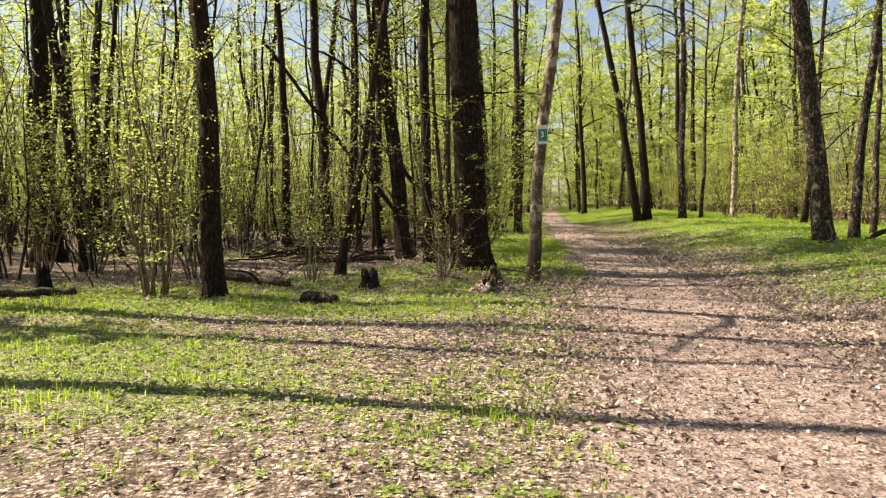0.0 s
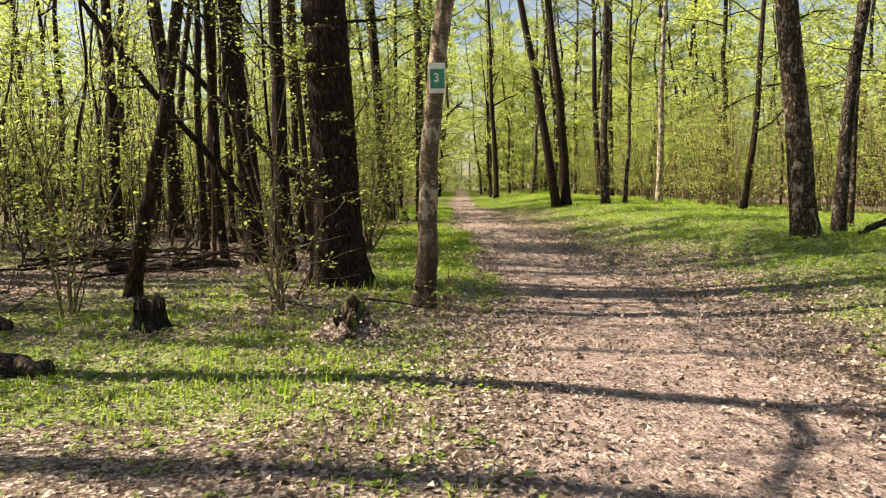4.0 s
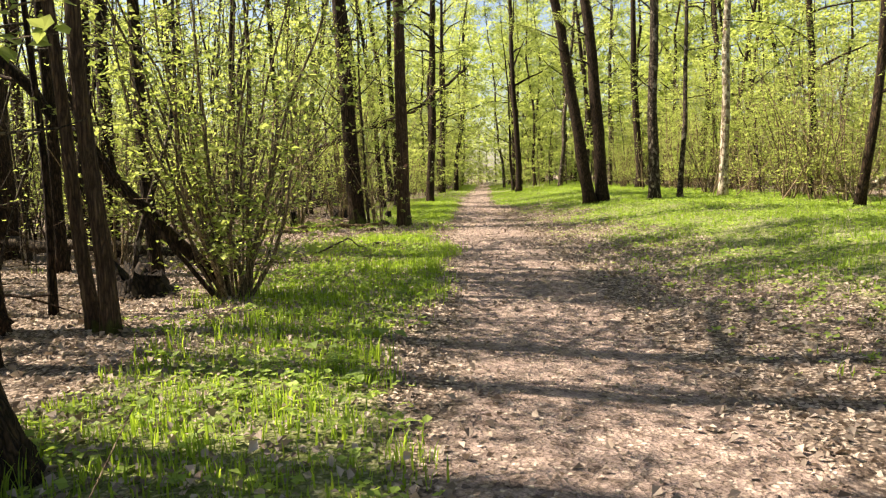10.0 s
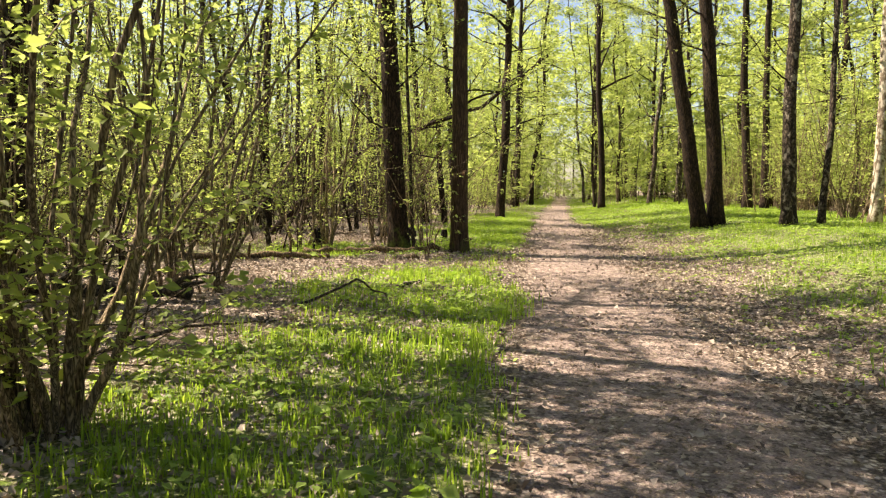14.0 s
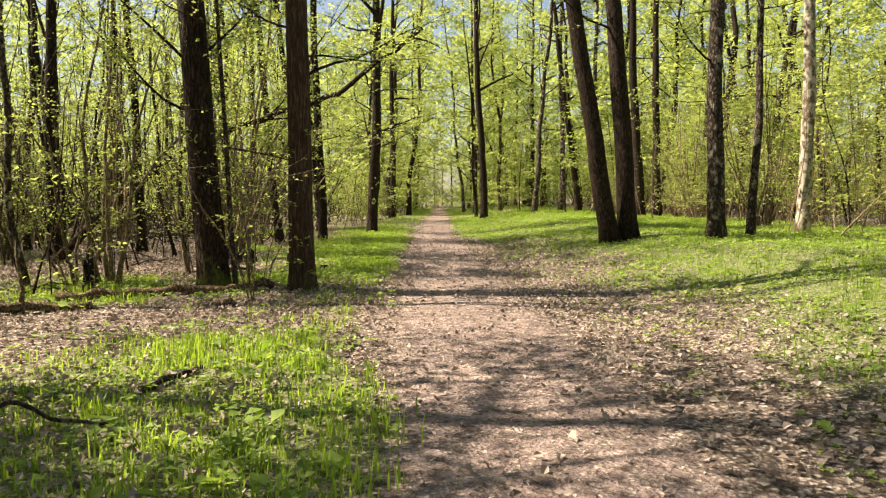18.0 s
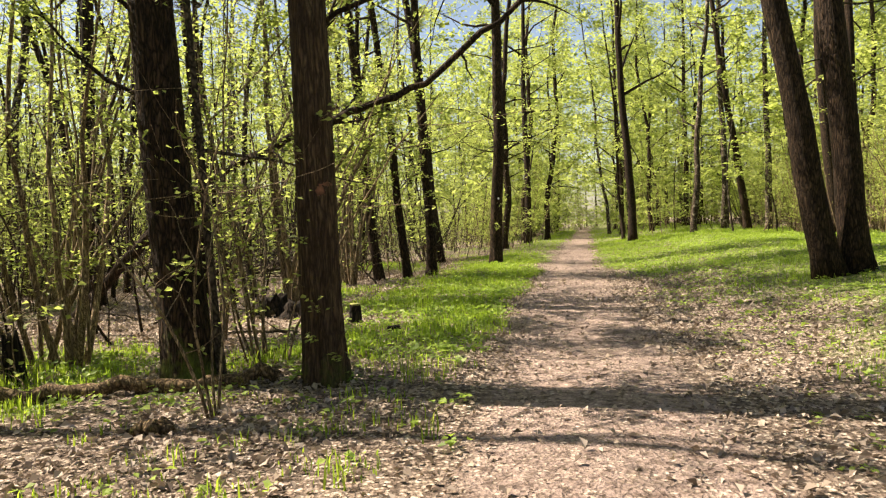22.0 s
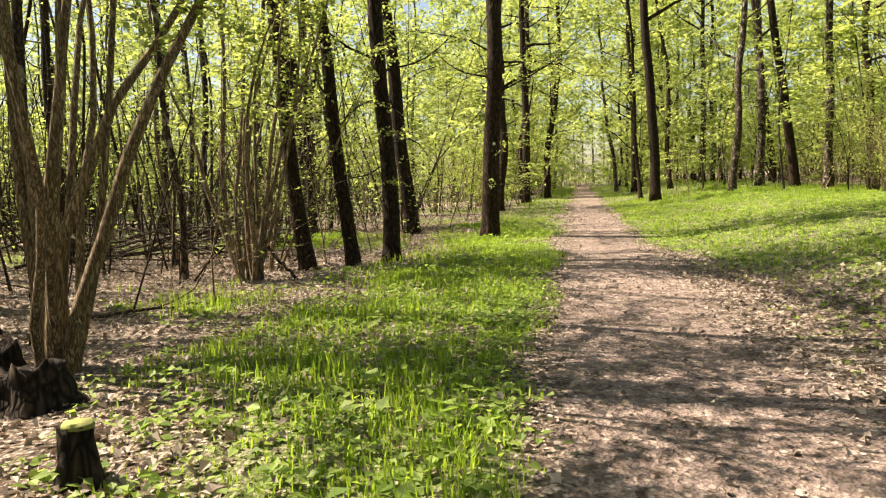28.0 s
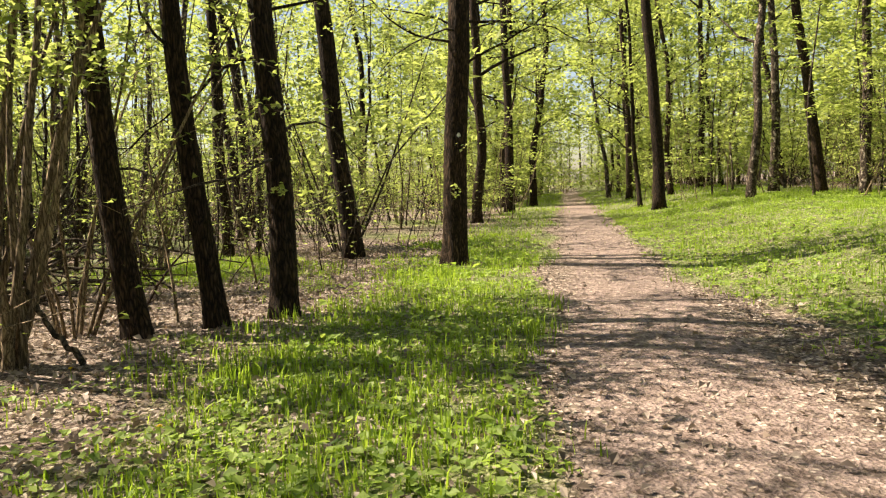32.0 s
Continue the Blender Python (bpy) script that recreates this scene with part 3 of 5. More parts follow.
DARK = "tall tree with dark furrowed bark and a thin spring crown"
NAMED = [
    # x, y, girth, lean, height, bark
    (0.7, 17.0, 0.74, (-0.055, 0.0), 25, BARK_DARK),
    (-4.0, 12.9, 0.36, (-0.045, 0.0), 22, BARK_DARK),
    (-1.12, 21.2, 0.44, (-0.08, 0.02), 23, BARK_DARK),
    (-0.35, 19.6, 0.3, (0.0, 0.02), 20, BARK_DARK),
    (10.0, 19.4, 0.5, (-0.17, 0.0), 23, BARK_GREY),
    (11.05, 19.9, 0.28, (0.055, 0.0), 17, BARK_GREY),
    (12.8, 22.0, 0.18, (-0.01, 0.0), 15, BARK_GREY),
    (10.95, 41.4, 0.48, (-0.2, 0.0), 24, BARK_DARK),
    (11.45, 41.5, 0.48, (-0.1, 0.03), 25, BARK_DARK),
    (12.8, 39.6, 0.38, (-0.02, 0.0), 23, BARK_GREY),
    (14.0, 40.2, 0.2, (0.02, 0.0), 15, BARK_GREY),
    (16.3, 41.6, 0.34, (0.02, 0.0), 22, BARK_PALE),
    (18.7, 58.0, 0.5, (-0.05, 0.0), 24, BARK_DARK),
    (19.7, 58.3, 0.42, (-0.02, 0.0), 23, BARK_DARK),
    (2.22, 35.55, 0.46, (-0.07, 0.0), 24, BARK_MOSSY),
    (3.6, 35.3, 0.38, (-0.02, 0.0), 23, BARK_BROWN),
    (3.62, 49.3, 0.30, (-0.02, 0.0), 22, BARK_DARK),
    (5.5, 54.0, 0.42, (0.03, 0.0), 25, BARK_DARK),
    (8.0, 77.0, 0.45, (0.0, 0.0), 24, BARK_DARK),
    (13.4, 70.2, 0.5, (-0.05, 0.0), 26, BARK_DARK),
    (15.6, 85.0, 0.36, (-0.03, 0.0), 23, BARK_DARK),
    (2.25, 48.6, 0.27, (-0.1, 0.0), 21, BARK_DARK),
    (2.98, 48.9, 0.235, (-0.11, 0.02), 20, BARK_DARK),
    (3.45, 56.0, 0.38, (-0.1, 0.0), 23, BARK_DARK),
    (23.0, 95.0, 0.5, (0.0, 0.0), 25, BARK_DARK),
    (20.4, 76.3, 0.45, (-0.02, 0.0), 24, BARK_GREY),
    (19.7, 70.3, 0.42, (-0.14, 0.0), 24, BARK_DARK),
    (19.6, 67.0, 0.36, (0.0, 0.0), 22, BARK_GREY),
    (-1.8, 21.5, 0.18, (-0.06, 0.0), 16, BARK_DARK),
    (-0.4, 24.7, 0.2, (-0.02, 0.0), 17, BARK_DARK),
    (0.3, 20.8, 0.17, (-0.02, 0.0), 15, BARK_BROWN),
    (0.1, 20.95, 0.14, (-0.09, 0.0), 13, BARK_BROWN),
    (-0.85, 22.2, 0.09, (-0.03, 0.0), 9, BARK_DARK),
    (-2.35, 16.7, 0.22, (0.18, 0.0), 14, BARK_DARK),
    (-6.2, 19.7, 0.48, (-0.02, 0.0), 23, BARK_DARK),
    (-10.8, 20.5, 0.55, (-0.04, 0.0), 24, BARK_DARK),
    (-8.6, 17.8, 0.3, (-0.09, 0.0), 20, BARK_DARK),
    (-5.8, 27.5, 0.34, (-0.02, 0.0), 21, BARK_DARK),
    (-2.75, 24.2, 0.2, (-0.02, 0.0), 16, BARK_DARK),
    (-2.4, 26.2, 0.2, (0.0, 0.0), 16, BARK_DARK),
    (-2.4, 28.6, 0.3, (-0.03, 0.0), 20, BARK_DARK),
    (-3.9, 31.0, 0.34, (0.02, 0.0), 22, BARK_DARK),
    # Next two: added trees, placed so that their crowns shade the path.
    (-1.3, 45.2, 0.26, (-0.03, 0.0), 19, BARK_DARK),
    (-2.9, 43.4, 0.32, (0.02, 0.0), 22, BARK_DARK),
    (-9.6, 12.3, 0.44, (0.01, 0.02), 25, BARK_DARK),
    (-9.4, 10.9, 0.32, (0.02, 0.0), 23, BARK_DARK),
    (-9.8, 8.3, 0.44, (0.03, 0.03), 24, BARK_DARK),
]
RIDGED = {0: (26, 0.032, 84), 1: (18, 0.01, 40), 2: (18, 0.012, 44), 4: (20, 0.02, 56), 14: (20, 0.014, 60), 15: (20, 0.014, 60), 16: (16, 0.008, 36), 17: (20, 0.01, 44), 21: (14, 0.006, 32), 22: (14, 0.006, 32)}
made = {}
for i, (x, y, g, ln, h, mat) in enumerate(NAMED):
    lab = {BARK_DARK: DARK, BARK_GREY: "tall tree with grey weathered bark and a thin spring crown", BARK_PALE: "tall tree with pale patchy bark in the sun",
           BARK_BROWN: "tree with brown furrowed bark and thin spring leaves",
           BARK_MOSSY: "tall dark tree with green moss round its foot"}[mat]
    # Denser crowns above the view, added to shade the path; 17-20 cover sky.
    shady = i in (2, 3, 16, 17, 18, 19, 20, 21, 22, 40, 41)
    made[i] = tall_tree(x, y, g, ln, h, mat, lab, 100 + i, wob=0.07 if i in (0, 14, 15) else 0.17, low=(0.4 if i < 4 else 0.3) if shady else (0.72 if y < 12.5 else 0.45), count=5500 if shady else (1100 if 28 <= i < 34 else (4200 if i in (42, 43) else (600 if 34 <= i else 1900))), leaf=0.13 if shady else 0.1,
                        flare=(0.45, 0.5, 5) if g > 0.6 else (0.28, 0.32, 5), sides=RIDGED[i][2] if i in RIDGED else 14, ridge=RIDGED[i][:2] if i in RIDGED else None)


tall_tree(2.56, 35.48, 0.085, (-0.045, 0.0), 9, BARK_DEAD, "slender young tree growing close beside a dark trunk", 160, limbs=7, reach=1.3, leaf=0.07, count=350, wob=0.12, sides=10, dead=1, low=0.3, flare=(0.12, 0.3, 4))
tall_tree(-2.05, 21.6, 0.1, (0.02, 0.0), 10, BARK_BROWN, "slender dark young tree with sparse leaves", 161, limbs=8, reach=1.5, leaf=0.07, count=400, wob=0.2, sides=10, dead=2, low=0.35, flare=(0.12, 0.3, 4))


def boughs(t, spots, seed, leafy_=True):
    """Low limbs of a tree: (height, bearing, length, rise) each, with twigs and leaves."""
    rng = np.random.default_rng(seed)
    line = np.array(list(t["line"])).reshape(-1, 3)
    for z, az, ln, rise in spots:
        a = radians(az)
        b = bend(at_height(line, z), (math.cos(a), math.sin(a), rise), ln, 9, rng, 0.26, 0.0)
        lb = part("limb", mesh_of("limb", *unpack([tube(b, np.linspace(0.008 * ln + 0.008, 0.004, 9), 7, 0.04, None, rng)]), BARK_DARK), t)
        cs = []
        for k in range(int(4 * ln)):
            j = rng.integers(2, 9)
            q = bend(b[j], (b[j] - b[j - 1]) * 2 + rng.standard_normal(3) * np.array([0.4, 0.4, 0.25]), rng.uniform(0.3, 0.9), 5, rng, 0.3)
            part("side_branch", mesh_of("side_branch", *unpack([tube(q, np.linspace(0.008, 0.002, 5), 4)]), BARK_DARK), lb)
            cs.append(q)
        if leafy_:
            C = np.concatenate(cs)
            n = int(190 * ln)
            lv = leaves(C[rng.integers(0, len(C), n)] + rng.standard_normal((n, 3)) * np.array([0.1, 0.1, 0.05]), 0.065, rng, 0.5)
            part("foliage", mesh_of("foliage", [lv[0]], [lv[1]], LEAF, False), lb)


boughs(made[15], [(3.2, 10, 2.6, 0.75), (3.5, -20, 1.6, 0.5), (2.9, 60, 2.0, 0.8), (4.0, 170, 2.0, 0.3)], 601)
boughs(made[14], [(2.7, 185, 2.2, 0.7), (3.4, 200, 2.4, 0.7), (3.6, 20, 2.0, 0.5)], 602)
boughs(made[17], [(3.4, -10, 2.4, 0.5), (4.2, 20, 2.8, 0.3), (3.8, 190, 2.2, 0.4)], 603)
boughs(made[16], [(2.9, 195, 1.8, -0.15), (3.6, 170, 2.2, 0.4), (3.4, 20, 1.8, 0.5)], 604, False)
boughs(made[8], [(5.2, 175, 3.2, 0.35), (6.3, 185, 3.0, 0.2)], 605)
boughs(made[7], [(6.2, 170, 3.0, 0.3)], 606)
boughs(made[9], [(4.0, 190, 2.4, 0.6), (5.0, 20, 2.4, 0.6)], 607)
boughs(made[0], [(3.4, -150, 2.4, 0.3), (4.0, -20, 2.6, 0.35)], 608)
boughs(made[4], [(4.6, 200, 2.0, 0.5), (4.2, 10, 2.2, 0.4), (5.0, -30, 2.4, 0.3)], 609)
sprouts(made[0], [(2.2, 5, 1.3), (2.05, -35, 1.2), (2.75, -15, 1.4), (2.35, -60, 1.0), (2.9, -5, 1.2), (1.3, -60, 0.7), (1.6, -100, 0.6), (1.9, -30, 0.9), (2.4, -20, 1.1), (2.6, -80, 0.8), (3.0, -40, 1.0), (0.5, -110, 0.5), (3.3, -130, 0.9), (0.8, -150, 0.5)], 41)
sprouts(made[15], [(0.45, -100, 0.35), (0.7, -80, 0.4), (0.9, -130, 0.3), (1.35, -110, 0.45), (1.5, -160, 0.5), (2.1, -120, 0.5), (2.4, -60, 0.5), (0.25, -60, 0.3)], 42, 0.06)
sprouts(made[14], [(1.1, -60, 0.8), (1.5, -20, 0.7), (2.3, -100, 0.6)], 43)
sprouts(made[17], [(1.2, -100, 0.5), (2.0, -60, 0.6)], 44)
sprouts(made[16], [(1.4, -80, 0.7), (1.9, -130, 0.6), (2.3, -60, 0.5)], 45)


# ---- the way-mark tree and its board ----
sign_tree = tall_tree(1.8, 14.8, 0.255, (0.06, 0.0), 17, BARK_SIGN, "slim pale-barked tree with a dark rough foot", 90, limbs=10, reach=3.0, count=1800, dead=0, flare=(0.24, 0.75, 3), sides=40, ridge=(12, 0.008),
                      shape=[(0, 0), (0.7, 0.065), (1.1, 0.05), (1.55, 0.075), (1.95, 0.065), (2.3, 0.115), (2.7, 0.15), (3.2, 0.185), (4.2, 0.33), (5.4, 0.46)])


def plain(name, col, rough=0.6, spot=0.15):
    m, nt, p, out = shader(name)
    v = coords(nt, (1, 1, 1))
    n = noise_tex(nt, v, 14.0, 5.0)
    nt.links.new(ramp(nt, n, [(0.3, tuple(c * (1 - spot) for c in col)), (0.7, tuple(min(1, c * (1 + spot)) for c in col))]), p.inputs["Base Color"])
    p.inputs["Roughness"].default_value = rough
    bumped(nt, p, n, 0.2, 0.002)
    return m


WHITE, GREEN = plain("board_white", (0.68, 0.7, 0.66), 0.45), plain("board_green", (0.012, 0.2, 0.13), 0.4)


def slab(w, h, d, r=0.008):
    """A plate standing in x and z with softened edges, its front towards -y."""
    bm = bmesh.new()
    bmesh.ops.create_cube(bm, size=1.0, matrix=Matrix.Diagonal((w, d, h, 1)))
    bmesh.ops.bevel(bm, geom=bm.edges[:], offset=min(r, d * 0.3), segments=2, affect="EDGES")
    me = bpy.data.meshes.new("plate")
    bm.to_mesh(me)
    bm.free()
    return me


def way_board():
    t = new("waymark_sign")
    t.matrix_world = pose(1.965, 14.66, 2.74, 3, -2.5, 3)
    tagged(t, "white trail board with a green field and the number 3", "sign")
    for nm, me, mat, z, y in (("board", slab(0.205, 0.365, 0.012), WHITE, 0, 0), ("green_field", slab(0.18, 0.235, 0.006, 0.004), GREEN, -0.008, -0.0085)):
        me.materials.append(mat)
        o = part(nm, me, t)
        o.location = (0, y, z)
    cu = bpy.data.curves.new("digit", "FONT")
    cu.body, cu.size, cu.extrude, cu.offset = "3", 0.15, 0.002, 0.004
    cu.align_x, cu.align_y = "CENTER", "CENTER"
    tmp = new("digit", cu)
    bpy.context.view_layer.update()
    me = bpy.data.meshes.new_from_object(tmp)
    bpy.data.objects.remove(tmp)
    me.materials.append(WHITE)
    o = part("digit", me, t, "white figure 3")
    o.matrix_basis = pose(-0.012, -0.0145, 0.0, 90, 0, 0)
    for z in (0.165, -0.165):
        bm = bmesh.new()
        bmesh.ops.create_uvsphere(bm, u_segments=8, v_segments=5, radius=0.006)
        me = bpy.data.meshes.new("nail_head")
        bm.to_mesh(me)
        bm.free()
        me.materials.append(BARK_DEAD)
        part("nail_head", me, t).location = (0, -0.007, z)


way_board()


# ---- dead wood, stumps and sticks ----
def fallen(name, pts, r0, r1, label, category, seed, material=None, sides=9, branches=0, ends=True):
    rng = np.random.default_rng(seed)
    k = np.array(pts, float)
    t = new(name)
    t.location = k[0]
    tagged(t, label, category)
    s = np.linspace(0, 1, max(8, 5 * len(k)))
    u = np.linspace(0, 1, len(k))
    line = np.stack([np.interp(s, u, k[:, a]) for a in range(3)], -1)
    line += rng.standard_normal(line.shape) * min(0.03, r0 * 0.35)
    line -= k[0]
    part("stem", mesh_of("stem", *unpack([tube(line, np.linspace(r0, r1, len(s)), sides, 0.06, None, rng)]), material or BARK_DEAD), t)
    for i in range(branches):
        j = rng.integers(len(s) // 4, len(s) - 1)
        b = bend(line[j], rng.standard_normal(3) + np.array([0, 0, 0.5]) + 1.5 * (line[j] - line[j - 1]) / np.linalg.norm(line[j] - line[j - 1]), rng.uniform(0.4, 1.4), 6, rng, 0.35)
        part("side_branch", mesh_of("side_branch", *unpack([tube(b, np.linspace(r1 * 0.6 + 0.006, 0.004, 6), 5)]), material or BARK_DEAD), t)
    return t


MOSS_WOOD = bark("mossy_wood", (0.045, 0.033, 0.022), (0.13, 0.097, 0.062), (0.25, 0.195, 0.125), furrow=14.0, stretch=0.4, relief=0.025, patch=0.5, patch_col=(0.17, 0.2, 0.04))
PALE_LOG = bark("weathered_log", (0.11, 0.075, 0.045), (0.25, 0.18, 0.11), (0.4, 0.31, 0.2), furrow=22.0, stretch=0.6, relief=0.015, patch=0.58, patch_col=(0.2, 0.2, 0.05))
BLACK_WOOD = bark("rotten_wood", (0.014, 0.011, 0.009), (0.04, 0.03, 0.024), (0.1, 0.08, 0.06), furrow=16.0, stretch=0.25, relief=0.02)
LICHEN = plain("lichen_top", (0.23, 0.24, 0.07), 0.95, 0.5)


def stump(x, y, r, h, label, seed, material, ragged=0.3, top=None, lobes=4, flare=0.7):
    """A broken or sawn stump: a rough ring of wood with splinters at its rim."""
    rng = np.random.default_rng(seed)
    t = thing("tree_stump", x, y, label, "stump")
    n, sides = 8, 18
    z = np.linspace(-0.08, h, n)
    a = np.linspace(0, 2 * math.pi, sides, endpoint=False)
    ph = rng.uniform(0, 6, 2)
    R = r * (1 + flare * np.exp(-np.clip(z, 0, None) / (0.35 * h + 0.02)))[:, None] * (1 + 0.16 * np.cos(lobes * a + ph[0]) + 0.1 * np.cos(2 * a + ph[1]))[None] * (1 + 0.05 * rng.standard_normal((n, sides)))
    Z = z[:, None] * np.ones((1, sides))
    Z[-1] += ragged * h * rng.uniform(-0.9, 0.8, sides)
    Z[-2] += 0.4 * ragged * h * rng.uniform(-0.6, 0.5, sides)
    V = np.stack([R * np.cos(a), R * np.sin(a), Z], -1).reshape(-1, 3)
    i, j = np.arange(n - 1)[:, None] * sides, np.arange(sides)[None]
    F = np.stack([i + j, i + (j + 1) % sides, i + sides + (j + 1) % sides, i + sides + j], -1).reshape(-1, 4)
    o = (n - 1) * sides
    V = np.vstack([V, [[0, 0, h * (1 - ragged * 0.8)]]])
    k = np.arange(sides)
    C = np.stack([o + k, o + (k + 1) % sides, np.full(sides, len(V) - 1)], -1)
    part("wood", mesh_of("wood", [V], [[F, C]], material), t)
    if top is not None:
        b = np.array([[0, 0, h * 0.97], [0, 0, h + 0.015]])
        part("moss_cap", mesh_of("moss_cap", *unpack([tube(b, [r * 1.12, r * 1.0], 14, 0.05, None, rng)]), top), t, "yellow-green lichen on the sawn top")
    return t


def gz(x, y, up=0.0):
    return (x, y, float(height(x, y)) + up)


def broken_stump(x, y, seed):
    """A rotten stump: a lumpy mound of earth and moss with splintered wood standing out of it and a stick lying against it."""
    rng = np.random.default_rng(seed)
    t = thing("tree_stump", x, y, "broken mossy stump on a mound of earth and litter", "stump")
    rings, sides = 16, 40
    a, u = np.meshgrid(np.linspace(0, 2 * math.pi, sides, endpoint=False), np.linspace(0, 1, rings))
    ph = rng.uniform(0, 6.28, 6)
    R = u * (0.44 + 0.09 * np.cos(2 * a + ph[0]) + 0.05 * np.cos(3 * a + ph[1]) + 0.03 * np.cos(7 * a + ph[2]))
    lump = 0.05 * np.sin(5 * a + 9 * u + ph[3]) * np.sin(8 * u + ph[4]) + 0.022 * rng.standard_normal(u.shape)
    Z = 0.24 * (1 - u ** 1.5) + lump * (1 - u) * 2.2 * (u > 0) - 0.06 * u
    V = np.stack([R * np.cos(a), R * np.sin(a) * 0.8, Z], -1).reshape(-1, 3)
    i, j = np.arange(rings - 1)[:, None] * sides, np.arange(sides)[None]
    part("mound", mesh_of("mound", [V], [np.stack([i + j, i + sides + j, i + sides + (j + 1) % sides, i + (j + 1) % sides], -1).reshape(-1, 4)], FLOOR), t, "mound of earth and dry leaves")
    for px, py, h, r, lx in ((-0.03, 0.02, 0.46, 0.085, 0.02), (0.06, 0.05, 0.38, 0.065, 0.08), (-0.14, 0.0, 0.3, 0.07, -0.12), (0.0, -0.1, 0.29, 0.06, -0.03)):
        k = 9
        line = np.stack([px + lx * np.linspace(0, h, k), py + 0.015 * rng.standard_normal(k), np.linspace(0.02, h, k)], -1)
        rad = r * np.array([1.5, 1.4, 1.25, 1.15, 1.05, 1.0, 0.9, 0.75, 0.4]) * rng.uniform(0.85, 1.1, k)
        part("splinter", mesh_of("splinter", *unpack([tube(line, rad, 12, 0.16, None, rng)]), MOSS_WOOD), t)
    b = bend((0.12, -0.05, 0.42), (1, 0.1, -0.08), 0.62, 7, rng, 0.12)
    part("stick", mesh_of("stick", *unpack([tube(b, np.linspace(0.022, 0.009, 7), 7, 0.05, None, rng)]), BARK_DEAD), t)
    n = 70
    ax, q = rng.uniform(0, 6.28, n), np.sqrt(rng.uniform(0.05, 1, n))
    c = np.stack([0.46 * q * np.cos(ax), 0.37 * q * np.sin(ax), 0.3 * (1 - q ** 1.5) + 0.03 + 0.02 * rng.standard_normal(n)], -1)
    lv = leaves(c, 0.045, rng, 0.6, 0.36, 0.18)
    tagged(part("dry_leaves", mesh_of("dry_leaves", [lv[0]], [lv[1]], DRY, False), t), kind="stuff")


broken_stump(0.9, 13.15, 51)
stump(-1.4, 14.1, 0.14, 0.3, "small rotten broken stump in the grass", 52, BLACK_WOOD, 0.5)
stump(-7.6, 14.0, 0.1, 0.45, "short dark snag standing behind a log", 53, BLACK_WOOD, 0.5)
stump(3.16, 39.45, 0.075, 0.31, "thin sawn stump, black with a lichen top", 54, BLACK_WOOD, 0.05, LICHEN, 3, 0.8)
stump(3.88, 38.2, 0.06, 0.1, "low black sawn stump in the herbs", 55, BLACK_WOOD, 0.1)
stump(0.3, 35.75, 0.07, 0.5, "short dark broken stem with fresh shoots", 59, BLACK_WOOD, 0.3)
stump(2.0, 40.9, 0.2, 0.3, "old black coppice stump beside hazel stems", 56, BLACK_WOOD, 0.35)
stump(1.35, 41.35, 0.24, 0.34, "old black coppice stump beside hazel stems", 57, BLACK_WOOD, 0.35)
stump(-0.34, 23.6, 0.28, 0.35, "dark rotten root plate with earth on it", 58, BLACK_WOOD, 0.6, None, 5, 0.9)
fallen("fallen_log", [gz(-9.2, 12.7, 0.08), gz(-7.8, 12.9, 0.1), gz(-6.6, 13.2, 0.07)], 0.1, 0.07, "dark fallen log lying in the grass", "log", 61)
fallen("fallen_log", [gz(-4.6, 15.8, 0.16), gz(-3.8, 15.0, 0.1), gz(-3.0, 14.2, 0.05)], 0.12, 0.07, "dark fallen log with a raised broken end", "log", 62, branches=2)
fallen("log_piece", [gz(-2.35, 12.3, 0.08), gz(-1.8, 12.1, 0.07)], 0.09, 0.08, "short piece of rotten log on leaves", "log", 63)
fallen("fallen_log", [gz(-3.6, 19.7, 0.1), gz(-2.5, 20.2, 0.1), gz(-1.4, 20.5, 0.08)], 0.11, 0.07, "dark fallen log on the wood floor", "log", 64, branches=2)
fallen("fallen_log", [gz(0.2, 34.7, 0.06), gz(1.2, 34.95, 0.07), gz(2.2, 35.12, 0.07), gz(3.15, 35.3, 0.06)], 0.075, 0.06, "long weathered fallen log beside tree feet", "log", 65, PALE_LOG, branches=1)
fallen("log_piece", [gz(2.5, 33.75, 0.05), gz(2.75, 33.85, 0.05)], 0.06, 0.055, "short weathered log piece on dry leaves", "log", 66, PALE_LOG)
fallen("fallen_log", [gz(-2.2, 33.2, 0.1), gz(-0.4, 33.4, 0.1), gz(0.9, 33.9, 0.06)], 0.09, 0.05, "grey fallen log among twigs", "log", 67, PALE_LOG, branches=4)
fallen("fallen_log", [gz(-4.5, 28.5, 0.35), gz(-2.0, 27.6, 0.3), gz(0.2, 27.9, 0.1)], 0.12, 0.07, "dark fallen trunk lying across the wood floor", "log", 68, branches=4)
fallen("fallen_branch", [gz(1.64, 27.3, 0.02), gz(2.1, 27.8, 0.2), gz(2.3, 28.0, 0.3), gz(2.5, 28.2, 0.12), gz(2.72, 28.4, 0.02)], 0.018, 0.012, "bent dark stick rising from the grass", "branch", 69, sides=6)
fallen("fallen_branch", [gz(2.7, 29.2, 0.03), gz(3.02, 29.9, 0.03)], 0.03, 0.02, "dark stick lying in grass", "branch", 70, sides=6)
fallen("leaning_deadwood", [(0.85, 22.95, 0.05), (-0.4, 22.9, 1.45), (-1.6, 22.9, 2.8), (-3.2, 23.1, 4.5)], 0.085, 0.06, "dead trunk leaning through the bushes", "dead tree", 71, BARK_DARK, branches=3)
